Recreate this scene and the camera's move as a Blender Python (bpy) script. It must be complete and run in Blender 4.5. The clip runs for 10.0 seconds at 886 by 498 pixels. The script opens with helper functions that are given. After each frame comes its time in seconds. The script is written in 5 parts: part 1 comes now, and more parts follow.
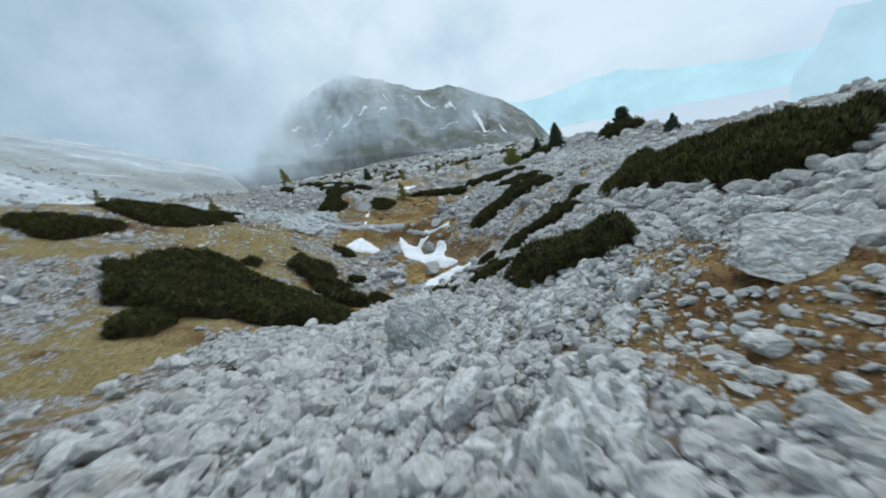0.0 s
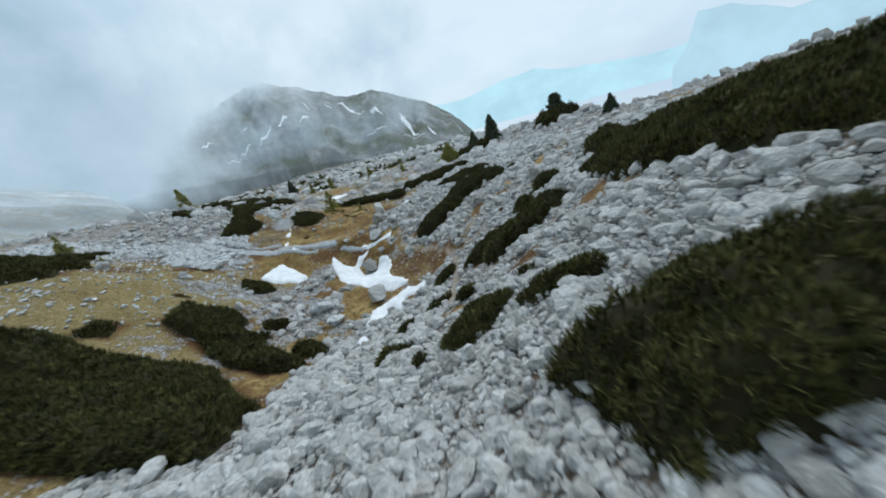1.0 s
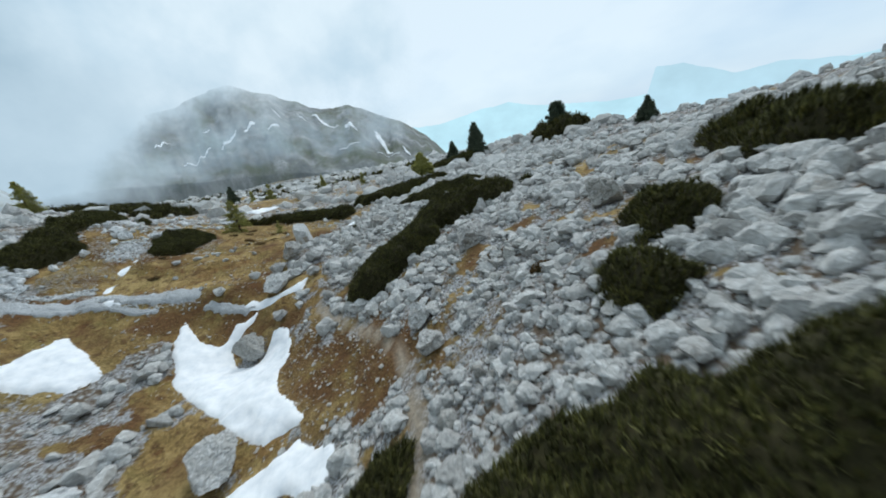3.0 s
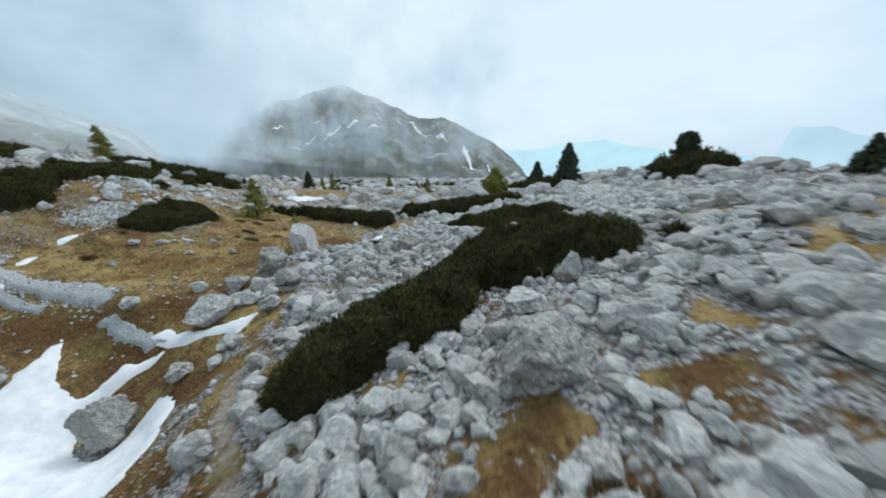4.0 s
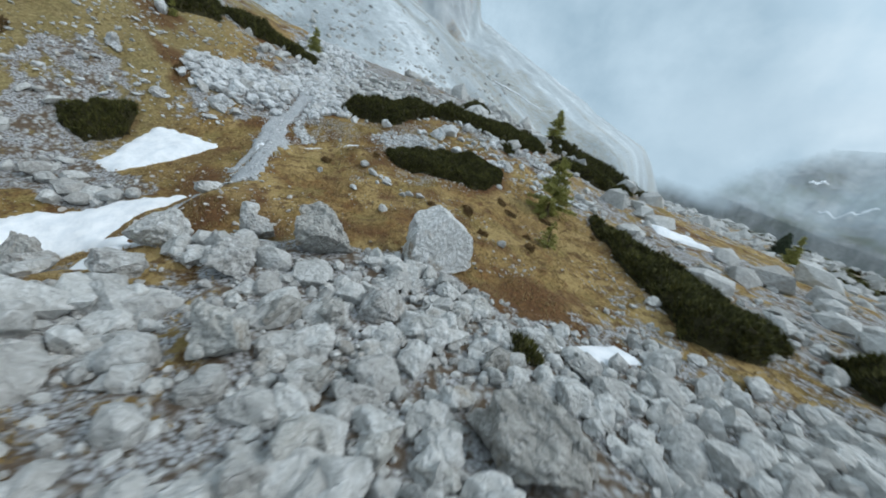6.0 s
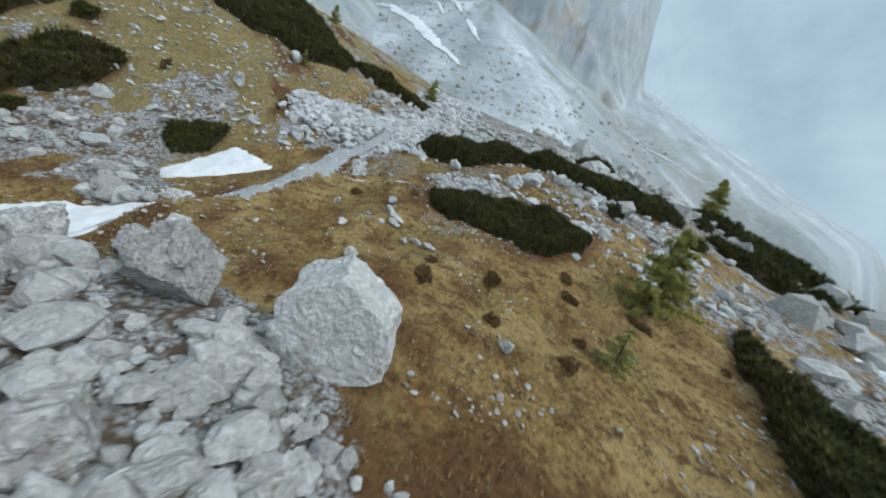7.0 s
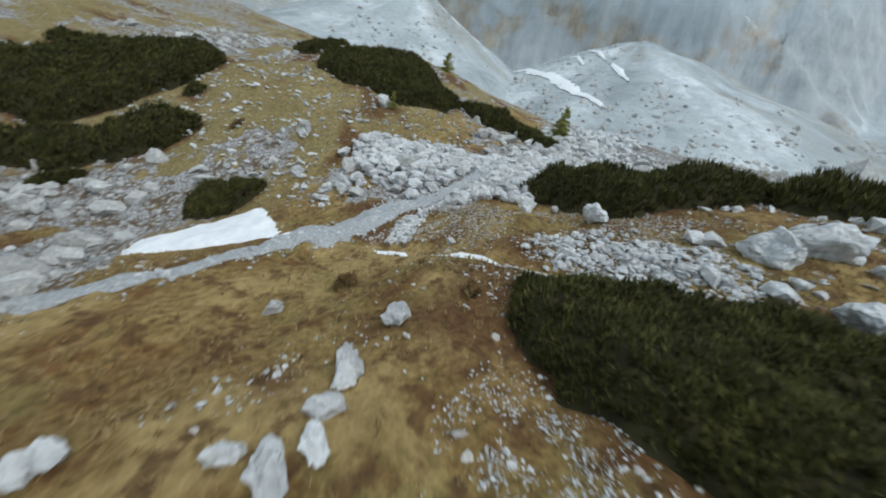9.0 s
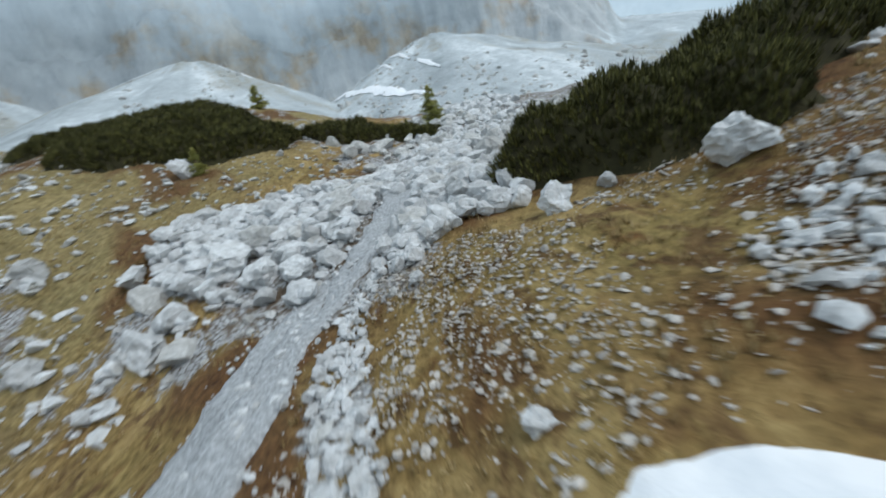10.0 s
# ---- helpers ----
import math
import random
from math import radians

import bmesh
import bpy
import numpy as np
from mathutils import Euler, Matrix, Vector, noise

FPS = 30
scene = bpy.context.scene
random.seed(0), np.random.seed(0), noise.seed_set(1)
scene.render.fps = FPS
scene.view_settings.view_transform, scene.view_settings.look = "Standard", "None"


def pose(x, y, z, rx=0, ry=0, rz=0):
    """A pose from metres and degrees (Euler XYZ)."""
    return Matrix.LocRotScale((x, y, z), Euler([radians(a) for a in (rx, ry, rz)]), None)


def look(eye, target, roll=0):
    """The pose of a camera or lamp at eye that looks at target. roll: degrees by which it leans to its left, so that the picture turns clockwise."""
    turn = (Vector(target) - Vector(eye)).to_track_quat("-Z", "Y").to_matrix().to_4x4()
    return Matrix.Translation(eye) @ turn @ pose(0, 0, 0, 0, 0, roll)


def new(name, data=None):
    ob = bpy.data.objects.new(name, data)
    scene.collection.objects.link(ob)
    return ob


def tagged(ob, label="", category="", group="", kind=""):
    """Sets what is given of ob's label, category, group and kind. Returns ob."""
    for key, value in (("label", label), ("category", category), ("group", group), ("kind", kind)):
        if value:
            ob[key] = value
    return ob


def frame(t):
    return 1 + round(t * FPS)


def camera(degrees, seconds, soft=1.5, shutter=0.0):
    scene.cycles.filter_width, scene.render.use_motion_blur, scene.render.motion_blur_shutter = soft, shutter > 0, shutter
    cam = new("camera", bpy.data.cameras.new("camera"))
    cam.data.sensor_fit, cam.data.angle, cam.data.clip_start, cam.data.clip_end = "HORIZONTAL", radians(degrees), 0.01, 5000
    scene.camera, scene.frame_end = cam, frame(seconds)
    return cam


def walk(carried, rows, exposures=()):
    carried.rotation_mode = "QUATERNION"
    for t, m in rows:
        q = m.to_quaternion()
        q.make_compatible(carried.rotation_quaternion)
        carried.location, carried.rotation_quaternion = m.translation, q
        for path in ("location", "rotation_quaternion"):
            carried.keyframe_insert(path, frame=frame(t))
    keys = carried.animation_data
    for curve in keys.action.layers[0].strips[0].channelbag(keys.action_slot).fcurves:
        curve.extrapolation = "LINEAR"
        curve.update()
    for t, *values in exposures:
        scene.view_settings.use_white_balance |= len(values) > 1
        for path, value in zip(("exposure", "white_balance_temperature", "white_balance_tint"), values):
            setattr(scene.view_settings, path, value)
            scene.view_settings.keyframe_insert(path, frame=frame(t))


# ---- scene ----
cam = camera(106.0, 10.0, 1.8, 0.25)
PATH = [
    (0, (-0.000, 0.000, 10.000), (-0.866, 9.346, 6.551), -13.13),
    (0.5, (-0.263, 2.217, 9.509), (0.106, 11.494, 5.794), -17.40),
    (1, (-0.244, 4.634, 8.992), (0.540, 13.870, 5.238), -16.60),
    (1.5, (0.004, 7.095, 8.412), (1.101, 16.301, 4.665), -14.91),
    (2, (0.460, 9.723, 7.758), (1.872, 18.959, 4.194), -13.62),
    (2.2, (0.700, 10.798, 7.525), (2.209, 20.033, 3.999), -13.24),
    (3.3, (2.081, 17.183, 6.141), (4.023, 26.452, 2.929), -9.97),
    (3.5, (2.453, 18.411, 5.886), (4.150, 27.800, 2.890), -7.89),
    (4, (3.377, 21.547, 5.534), (3.448, 31.174, 2.832), -1.31),
    (4.5, (4.141, 24.570, 5.109), (1.709, 33.891, 2.425), 5.68),
    (5, (4.616, 27.433, 4.691), (-0.555, 35.465, 1.734), 11.37),
    (5.5, (4.471, 30.096, 4.542), (-2.932, 35.959, 1.255), 14.47),
    (5.7, (4.288, 31.052, 4.543), (-3.755, 35.947, 1.172), 14.80),
    (6.8, (1.692, 35.173, 4.603), (-7.837, 35.684, 1.613), 18.07),
    (7, (1.117, 35.646, 4.580), (-8.456, 35.360, 1.703), 19.01),
    (7.5, (-0.425, 36.451, 4.452), (-9.819, 34.173, 1.888), 21.89),
    (8, (-2.081, 36.687, 4.357), (-10.893, 32.663, 1.878), 25.95),
    (8.5, (-3.730, 36.265, 4.283), (-12.212, 31.603, 1.771), 22.66),
    (9, (-5.385, 35.298, 4.198), (-13.968, 30.743, 1.838), 13.17),
    (9.5, (-7.096, 34.084, 4.182), (-16.140, 30.366, 2.088), 0.26),
    (10, (-8.949, 32.839, 4.141), (-18.592, 30.846, 2.399), -13.63),
]
walk(cam, [(t, look(eye, target, roll)) for t, eye, target, roll in PATH], [(0.0, -0.09, 6180, 9), (2.0, -0.05, 6220, 9), (3.5, 0.0, 6320, 9), (5.5, -0.02, 6220, 9), (7.0, -0.09, 6260, 9), (8.0, -0.12, 6320, 9), (9.0, -0.10, 6400, 10), (9.5, -0.02, 6400, 10), (10.0, 0.0, 6300, 10)])

# ---------------------------------------------------------------- sky and sun
world = bpy.data.worlds.new("sky")
scene.world = world
world.use_nodes = True
wn, wl = world.node_tree.nodes, world.node_tree.links
SUN_AZ, SUN_EL = 25.0, 48.0
w_sky = wn.new("ShaderNodeTexSky")
w_sky.sky_type = "NISHITA"
w_sky.sun_disc = False
w_sky.sun_elevation, w_sky.sun_rotation = radians(SUN_EL), radians(SUN_AZ)
w_sky.altitude = 2000
w_scale = wn.new("ShaderNodeMix")
w_scale.data_type, w_scale.blend_type = "RGBA", "MULTIPLY"
w_scale.inputs[0].default_value = 1.0
w_scale.inputs[7].default_value = (0.1, 0.1, 0.1, 1)
wl.new(w_sky.outputs[0], w_scale.inputs[6])
w_co = wn.new("ShaderNodeTexCoord")
w_map = wn.new("ShaderNodeMapping")
w_map.inputs["Scale"].default_value = (1.0, 1.0, 2.2)
wl.new(w_co.outputs["Generated"], w_map.inputs[0])
w_noise = wn.new("ShaderNodeTexNoise")
w_noise.inputs["Scale"].default_value = 1.7
w_noise.inputs["Detail"].default_value = 5.0
w_noise.inputs["Roughness"].default_value = 0.5
wl.new(w_map.outputs[0], w_noise.inputs["Vector"])
w_ramp = wn.new("ShaderNodeValToRGB")
w_ramp.color_ramp.elements[0].position, w_ramp.color_ramp.elements[0].color = 0.36, (0.60, 0.76, 0.90, 1)
w_ramp.color_ramp.elements[1].position, w_ramp.color_ramp.elements[1].color = 0.56, (0.80, 0.92, 0.99, 1)
wl.new(w_noise.outputs[0], w_ramp.inputs[0])
w_mix = wn.new("ShaderNodeMix")
w_mix.data_type = "RGBA"
w_mix.inputs[0].default_value = 0.92
wl.new(w_scale.outputs[2], w_mix.inputs[6])
wl.new(w_ramp.outputs[0], w_mix.inputs[7])
wl.new(w_mix.outputs[2], wn["Background"].inputs[0])
wn["Background"].inputs[1].default_value = 1.0

sun = new("sun", bpy.data.lights.new("sun", "SUN"))
sun.data.energy, sun.data.angle, sun.data.color = 1.5, radians(25), (1.0, 0.96, 0.9)
sa, se = radians(SUN_AZ), radians(SUN_EL)
sun.matrix_world = look((math.sin(sa) * math.cos(se) * 60, math.cos(sa) * math.cos(se) * 60, math.sin(se) * 60), (0, 0, 0))


# ---------------------------------------------------------------- materials
def graph(name, rough=0.9):
    m = bpy.data.materials.new(name)
    m.use_nodes = True
    b = m.node_tree.nodes["Principled BSDF"]
    b.inputs["Roughness"].default_value = rough
    b.inputs["Specular IOR Level"].default_value = 0.25
    return m, m.node_tree.nodes, m.node_tree.links, b


def place(n, l, scale=1.0):
    co = n.new("ShaderNodeNewGeometry")
    mp = n.new("ShaderNodeMapping")
    mp.inputs["Scale"].default_value = (scale,) * 3
    l.new(co.outputs["Position"], mp.inputs[0])
    return mp.outputs[0]


def fractal(n, l, vec, scale, detail=4.0, rough=0.6):
    t = n.new("ShaderNodeTexNoise")
    t.inputs["Scale"].default_value, t.inputs["Detail"].default_value, t.inputs["Roughness"].default_value = scale, detail, rough
    l.new(vec, t.inputs["Vector"])
    return t.outputs[0]


def ramp(n, l, fac, *stops):
    r = n.new("ShaderNodeValToRGB")
    els = r.color_ramp.elements
    while len(els) < len(stops):
        els.new(0.5)
    for e, (p, c) in zip(els, stops):
        e.position, e.color = p, (*c, 1) if len(c) == 3 else c
    l.new(fac, r.inputs[0])
    return r.outputs[0]


def mixc(n, l, fac, a, b, mode="MIX"):
    m = n.new("ShaderNodeMix")
    m.data_type, m.blend_type = "RGBA", mode
    for sock, v in ((0, fac), (6, a), (7, b)):
        if isinstance(v, (float, int)):
            m.inputs[sock].default_value = v
        elif isinstance(v, tuple):
            m.inputs[sock].default_value = (*v, 1)
        else:
            l.new(v, m.inputs[sock])
    return m.outputs[2]


def calc(n, l, op, a, b=0.0):
    m = n.new("ShaderNodeMath")
    m.operation = op
    for i, v in enumerate((a, b)):
        if isinstance(v, (float, int)):
            m.inputs[i].default_value = v
        else:
            l.new(v, m.inputs[i])
    return m.outputs[0]


def bumped(n, l, b, height, strength=0.5, dist=0.05):
    k = n.new("ShaderNodeBump")
    k.inputs["Strength"].default_value, k.inputs["Distance"].default_value = strength, dist
    l.new(height, k.inputs["Height"])
    l.new(k.outputs[0], b.inputs["Normal"])


def chance(n, l):
    """A number that differs from piece to piece."""
    i, g = n.new("ShaderNodeObjectInfo"), n.new("ShaderNodeNewGeometry")
    return calc(n, l, "FRACT", calc(n, l, "ADD", i.outputs["Random"], g.outputs["Random Per Island"]))


def limestone(name, pale=(0.685, 0.695, 0.685), dark=(0.22, 0.225, 0.22), lichen=0.35, pitted=0.6, cracked=0.5):
    m, n, l, b = graph(name, 0.92)
    p = place(n, l)
    r = chance(n, l)
    big = fractal(n, l, p, 1.3, 5, 0.65)
    fine = fractal(n, l, p, 9.0, 6, 0.7)
    col = ramp(n, l, fine, (0.24, dark), (0.38, tuple(0.84 * v for v in pale)), (0.58, pale), (0.8, tuple(min(1, 1.12 * v) for v in pale)))
    tone = ramp(n, l, r, (0.0, (0.68, 0.67, 0.66)), (0.5, (0.88, 0.88, 0.88)), (1.0, (1.0, 1.0, 1.0)))
    col = mixc(n, l, 1.0, col, tone, "MULTIPLY")
    bend = n.new("ShaderNodeTexNoise")
    bend.inputs["Scale"].default_value = 5.0
    bend.inputs["Detail"].default_value = 3.0
    l.new(p, bend.inputs["Vector"])
    warp = n.new("ShaderNodeVectorMath")
    warp.operation = "MULTIPLY_ADD"
    warp.inputs[1].default_value = (0.42, 0.42, 0.42)
    l.new(bend.outputs["Color"], warp.inputs[0])
    l.new(p, warp.inputs[2])
    crack = n.new("ShaderNodeTexVoronoi")
    crack.feature = "DISTANCE_TO_EDGE"
    crack.inputs["Scale"].default_value = 3.2
    l.new(warp.outputs[0], crack.inputs["Vector"])
    cr = ramp(n, l, crack.outputs[0], (0.0, (0.42, 0.42, 0.42)), (0.05, (1, 1, 1)))
    col = mixc(n, l, cracked, col, cr, "MULTIPLY")
    spots = ramp(n, l, big, (0.60, (0, 0, 0)), (0.70, (1, 1, 1)))
    spots = mixc(n, l, 1.0, spots, (lichen,) * 3, "MULTIPLY")
    col = mixc(n, l, spots, col, (0.27, 0.20, 0.12))
    pits = n.new("ShaderNodeTexVoronoi")
    pits.feature = "F1"
    pits.inputs["Scale"].default_value = 9.0
    l.new(warp.outputs[0], pits.inputs["Vector"])
    col = mixc(n, l, pitted, col, ramp(n, l, pits.outputs[0], (0.22, (1.08, 1.08, 1.08)), (0.62, (0.62, 0.61, 0.58))), "MULTIPLY")
    l.new(col, b.inputs["Base Color"])
    h = calc(n, l, "ADD", calc(n, l, "MULTIPLY", fine, 0.7), calc(n, l, "MULTIPLY", crack.outputs[0], cracked))
    h = calc(n, l, "SUBTRACT", h, calc(n, l, "MULTIPLY", pits.outputs[0], pitted))
    bumped(n, l, b, h, 0.9, 0.07)
    return m


ROCK = limestone("limestone", (0.67, 0.68, 0.67), (0.22, 0.225, 0.22), 0.35, 0.45, 0.3)
PITTED = limestone("pitted limestone", (0.735, 0.745, 0.74), (0.20, 0.205, 0.195), 0.55, 0.7)
PEBBLE = limestone("weathered pebbles", (0.66, 0.63, 0.59), (0.26, 0.21, 0.16), 0.7, 0.3)
FRESH = limestone("fresh pale limestone", (0.75, 0.775, 0.79), (0.36, 0.37, 0.375), 0.15, 0.35, 0.25)
BEDROCK = limestone("bedrock limestone", (0.72, 0.73, 0.725), (0.27, 0.27, 0.26), 0.5, 0.4, 0.2)
ROCK_WARM = limestone("lichened limestone", (0.60, 0.60, 0.575), (0.21, 0.215, 0.20), 0.8)


def ground_mat():
    m, n, l, b = graph("alpine ground", 0.95)
    p = place(n, l)
    at = n.new("ShaderNodeVertexColor")
    at.layer_name = "cover"
    sep = n.new("ShaderNodeSeparateColor")
    l.new(at.outputs[0], sep.inputs[0])
    talus, path, damp = sep.outputs
    fine = fractal(n, l, p, 11.0, 6, 0.7)
    mid = fractal(n, l, p, 2.2, 5, 0.65)
    big = fractal(n, l, p, 0.5, 4, 0.6)
    straw = ramp(n, l, fine, (0.30, (0.060, 0.036, 0.014)), (0.40, (0.19, 0.124, 0.044)), (0.56, (0.315, 0.213, 0.080)), (0.75, (0.48, 0.36, 0.165)))
    moss = ramp(n, l, fine, (0.3, (0.09, 0.075, 0.025)), (0.7, (0.34, 0.27, 0.095)))
    straw = mixc(n, l, ramp(n, l, big, (0.45, (0, 0, 0)), (0.6, (0.6, 0.6, 0.6))), straw, moss)
    earth = ramp(n, l, fine, (0.3, (0.045, 0.021, 0.009)), (0.7, (0.185, 0.090, 0.036)))
    straw = mixc(n, l, ramp(n, l, mid, (0.56, (0, 0, 0)), (0.66, (0.9, 0.9, 0.9))), straw, earth)
    rust = ramp(n, l, fine, (0.3, (0.10, 0.045, 0.015)), (0.7, (0.30, 0.155, 0.05)))
    straw = mixc(n, l, ramp(n, l, fractal(n, l, p, 1.1, 5, 0.7), (0.52, (0, 0, 0)), (0.66, (0.75, 0.75, 0.75))), straw, rust)
    lanes = fractal(n, l, p, 0.9, 3, 0.5)
    straw = mixc(n, l, ramp(n, l, lanes, (0.50, (0, 0, 0)), (0.60, (0.7, 0.7, 0.7))), straw, ramp(n, l, fine, (0.3, (0.30, 0.205, 0.080)), (0.7, (0.53, 0.395, 0.175))))
    turf = ramp(n, l, fractal(n, l, p, 3.4, 4, 0.6), (0.53, (0, 0, 0)), (0.62, (0.85, 0.85, 0.85)))
    straw = mixc(n, l, turf, straw, ramp(n, l, fine, (0.3, (0.060, 0.032, 0.014)), (0.7, (0.175, 0.10, 0.042))))
    olive = ramp(n, l, fine, (0.3, (0.10, 0.082, 0.034)), (0.5, (0.235, 0.195, 0.088)), (0.72, (0.40, 0.35, 0.19)))
    straw = mixc(n, l, calc(n, l, "MULTIPLY", at.outputs[1], 0.7), straw, olive)
    straw = mixc(n, l, damp, straw, earth)
    vor = n.new("ShaderNodeTexVoronoi")
    vor.inputs["Scale"].default_value = 7.0
    l.new(p, vor.inputs["Vector"])
    vor2 = n.new("ShaderNodeTexVoronoi")
    vor2.inputs["Scale"].default_value = 19.0
    l.new(p, vor2.inputs["Vector"])
    stone = ramp(n, l, vor.outputs["Distance"], (0.12, (0.50, 0.52, 0.53)), (0.38, (0.28, 0.265, 0.24)), (0.60, (0.13, 0.095, 0.065)))
    grit = ramp(n, l, vor2.outputs["Distance"], (0.1, (0.56, 0.58, 0.60)), (0.6, (0.28, 0.28, 0.28)), (0.8, (0.10, 0.08, 0.06)))
    stone = mixc(n, l, ramp(n, l, mid, (0.45, (0, 0, 0)), (0.55, (1, 1, 1))), stone, grit)
    edge = calc(n, l, "ADD", talus, calc(n, l, "MULTIPLY", calc(n, l, "SUBTRACT", mid, 0.5), 1.5))
    edge = calc(n, l, "ADD", edge, calc(n, l, "MULTIPLY", calc(n, l, "SUBTRACT", fine, 0.5), 0.9))
    col = mixc(n, l, ramp(n, l, edge, (0.44, (0, 0, 0)), (0.56, (1, 1, 1))), straw, stone)
    tan = ramp(n, l, fine, (0.3, (0.24, 0.20, 0.15)), (0.7, (0.46, 0.39, 0.30)))
    col = mixc(n, l, path, col, tan)
    l.new(col, b.inputs["Base Color"])
    h = calc(n, l, "ADD", calc(n, l, "MULTIPLY", fine, 0.8), calc(n, l, "MULTIPLY", vor.outputs["Distance"], calc(n, l, "MULTIPLY", talus, -0.6)))
    bumped(n, l, b, h, 0.8, 0.10)
    return m


GROUND = ground_mat()


def far_rock(name, stops, scale=0.02, veg=None, vegfac=(0.5, 0.6)):
    m, n, l, b = graph(name, 0.95)
    p = place(n, l, scale)
    mp = n.new("ShaderNodeMapping")
    mp.inputs["Scale"].default_value = (1, 1, 0.35)
    l.new(p, mp.inputs[0])
    a = fractal(n, l, mp.outputs[0], 3.0, 8, 0.72)
    c = ramp(n, l, a, *stops)
    f = fractal(n, l, p, 60.0, 4, 0.7)
    c = mixc(n, l, 0.6, c, ramp(n, l, f, (0.3, (0.6, 0.6, 0.6)), (0.65, (1, 1, 1))), "MULTIPLY")
    if veg:
        v = fractal(n, l, p, 1.6, 6, 0.65)
        c = mixc(n, l, ramp(n, l, v, (vegfac[0], (0, 0, 0)), (vegfac[1], (1, 1, 1))), c, veg)
    l.new(c, b.inputs["Base Color"])
    bumped(n, l, b, a, 0.8, 0.25 / scale * 0.05)
    return m


def scree_mat():
    m, n, l, b = graph("scree", 0.95)
    at = n.new("ShaderNodeVertexColor")
    at.layer_name = "lane"
    sep = n.new("ShaderNodeSeparateColor")
    l.new(at.outputs[0], sep.inputs[0])
    p = place(n, l)
    f = fractal(n, l, p, 0.7, 7, 0.78)
    v = calc(n, l, "ADD", sep.outputs[0], calc(n, l, "MULTIPLY", calc(n, l, "SUBTRACT", f, 0.5), 0.7))
    c = ramp(n, l, v, (0.24, (0.32, 0.36, 0.38)), (0.42, (0.45, 0.50, 0.525)), (0.56, (0.54, 0.595, 0.62)), (0.72, (0.78, 0.83, 0.86)))
    k = calc(n, l, "MULTIPLY", sep.outputs[1], ramp(n, l, f, (0.42, (0, 0, 0)), (0.56, (0.85, 0.85, 0.85))))
    l.new(mixc(n, l, k, c, (0.36, 0.35, 0.30)), b.inputs["Base Color"])
    bumped(n, l, b, f, 0.7, 1.0)
    return m


def cliff_mat():
    m, n, l, b = graph("cliff face", 0.95)
    p = place(n, l, 0.1)
    mp = n.new("ShaderNodeMapping")
    mp.inputs["Scale"].default_value = (1, 1, 0.4)
    l.new(p, mp.inputs[0])
    a = fractal(n, l, mp.outputs[0], 2.4, 8, 0.7)
    c = ramp(n, l, a, (0.30, (0.34, 0.37, 0.39)), (0.44, (0.46, 0.49, 0.51)), (0.56, (0.52, 0.55, 0.565)), (0.72, (0.60, 0.63, 0.64)))
    q = fractal(n, l, p, 0.45, 6, 0.65)
    c = mixc(n, l, ramp(n, l, q, (0.52, (0, 0, 0)), (0.62, (0.85, 0.85, 0.85))), c, ramp(n, l, a, (0.35, (0.33, 0.25, 0.17)), (0.65, (0.62, 0.50, 0.36))))
    st = n.new("ShaderNodeTexWave")
    st.bands_direction = "Z"
    st.inputs["Scale"].default_value, st.inputs["Distortion"].default_value, st.inputs["Detail"].default_value = 0.55, 9.0, 4.0
    l.new(p, st.inputs["Vector"])
    c = mixc(n, l, 0.14, c, ramp(n, l, st.outputs[1], (0.1, (0.62, 0.63, 0.64)), (0.5, (1, 1, 1))), "MULTIPLY")
    l.new(c, b.inputs["Base Color"])
    bumped(n, l, b, a, 0.9, 1.6)
    return m


SCREE, CLIFF = scree_mat(), cliff_mat()
MOUNT = far_rock("mountain rock", [(0.3, (0.14, 0.155, 0.16)), (0.48, (0.22, 0.235, 0.235)), (0.7, (0.44, 0.45, 0.45))], 0.012, (0.13, 0.145, 0.11), (0.48, 0.62))


def plain(name, stops, scale=8.0, rough=0.85, bump=0.3, dist=0.03):
    m, n, l, b = graph(name, rough)
    p = place(n, l)
    f = fractal(n, l, p, scale, 5, 0.65)
    l.new(ramp(n, l, f, *stops), b.inputs["Base Color"])
    bumped(n, l, b, f, bump, dist)
    return m


def snow_mat():
    m, n, l, b = graph("old snow", 0.6)
    p = place(n, l)
    f = fractal(n, l, p, 3.0, 5, 0.6)
    g = fractal(n, l, p, 14.0, 5, 0.75)
    c = ramp(n, l, f, (0.35, (0.72, 0.76, 0.80)), (0.6, (0.88, 0.90, 0.92)))
    c = mixc(n, l, ramp(n, l, g, (0.70, (0, 0, 0)), (0.78, (0.5, 0.5, 0.5))), c, (0.25, 0.22, 0.18))
    l.new(c, b.inputs["Base Color"])
    bumped(n, l, b, f, 0.35, 0.08)
    return m


SNOW = snow_mat()
GRAVEL = plain("track gravel", [(0.3, (0.26, 0.27, 0.275)), (0.5, (0.42, 0.44, 0.455)), (0.7, (0.60, 0.63, 0.65))], 24.0, 0.95, 0.9, 0.05)
BARK = plain("bark", [(0.3, (0.05, 0.035, 0.025)), (0.7, (0.16, 0.12, 0.09))], 12.0)


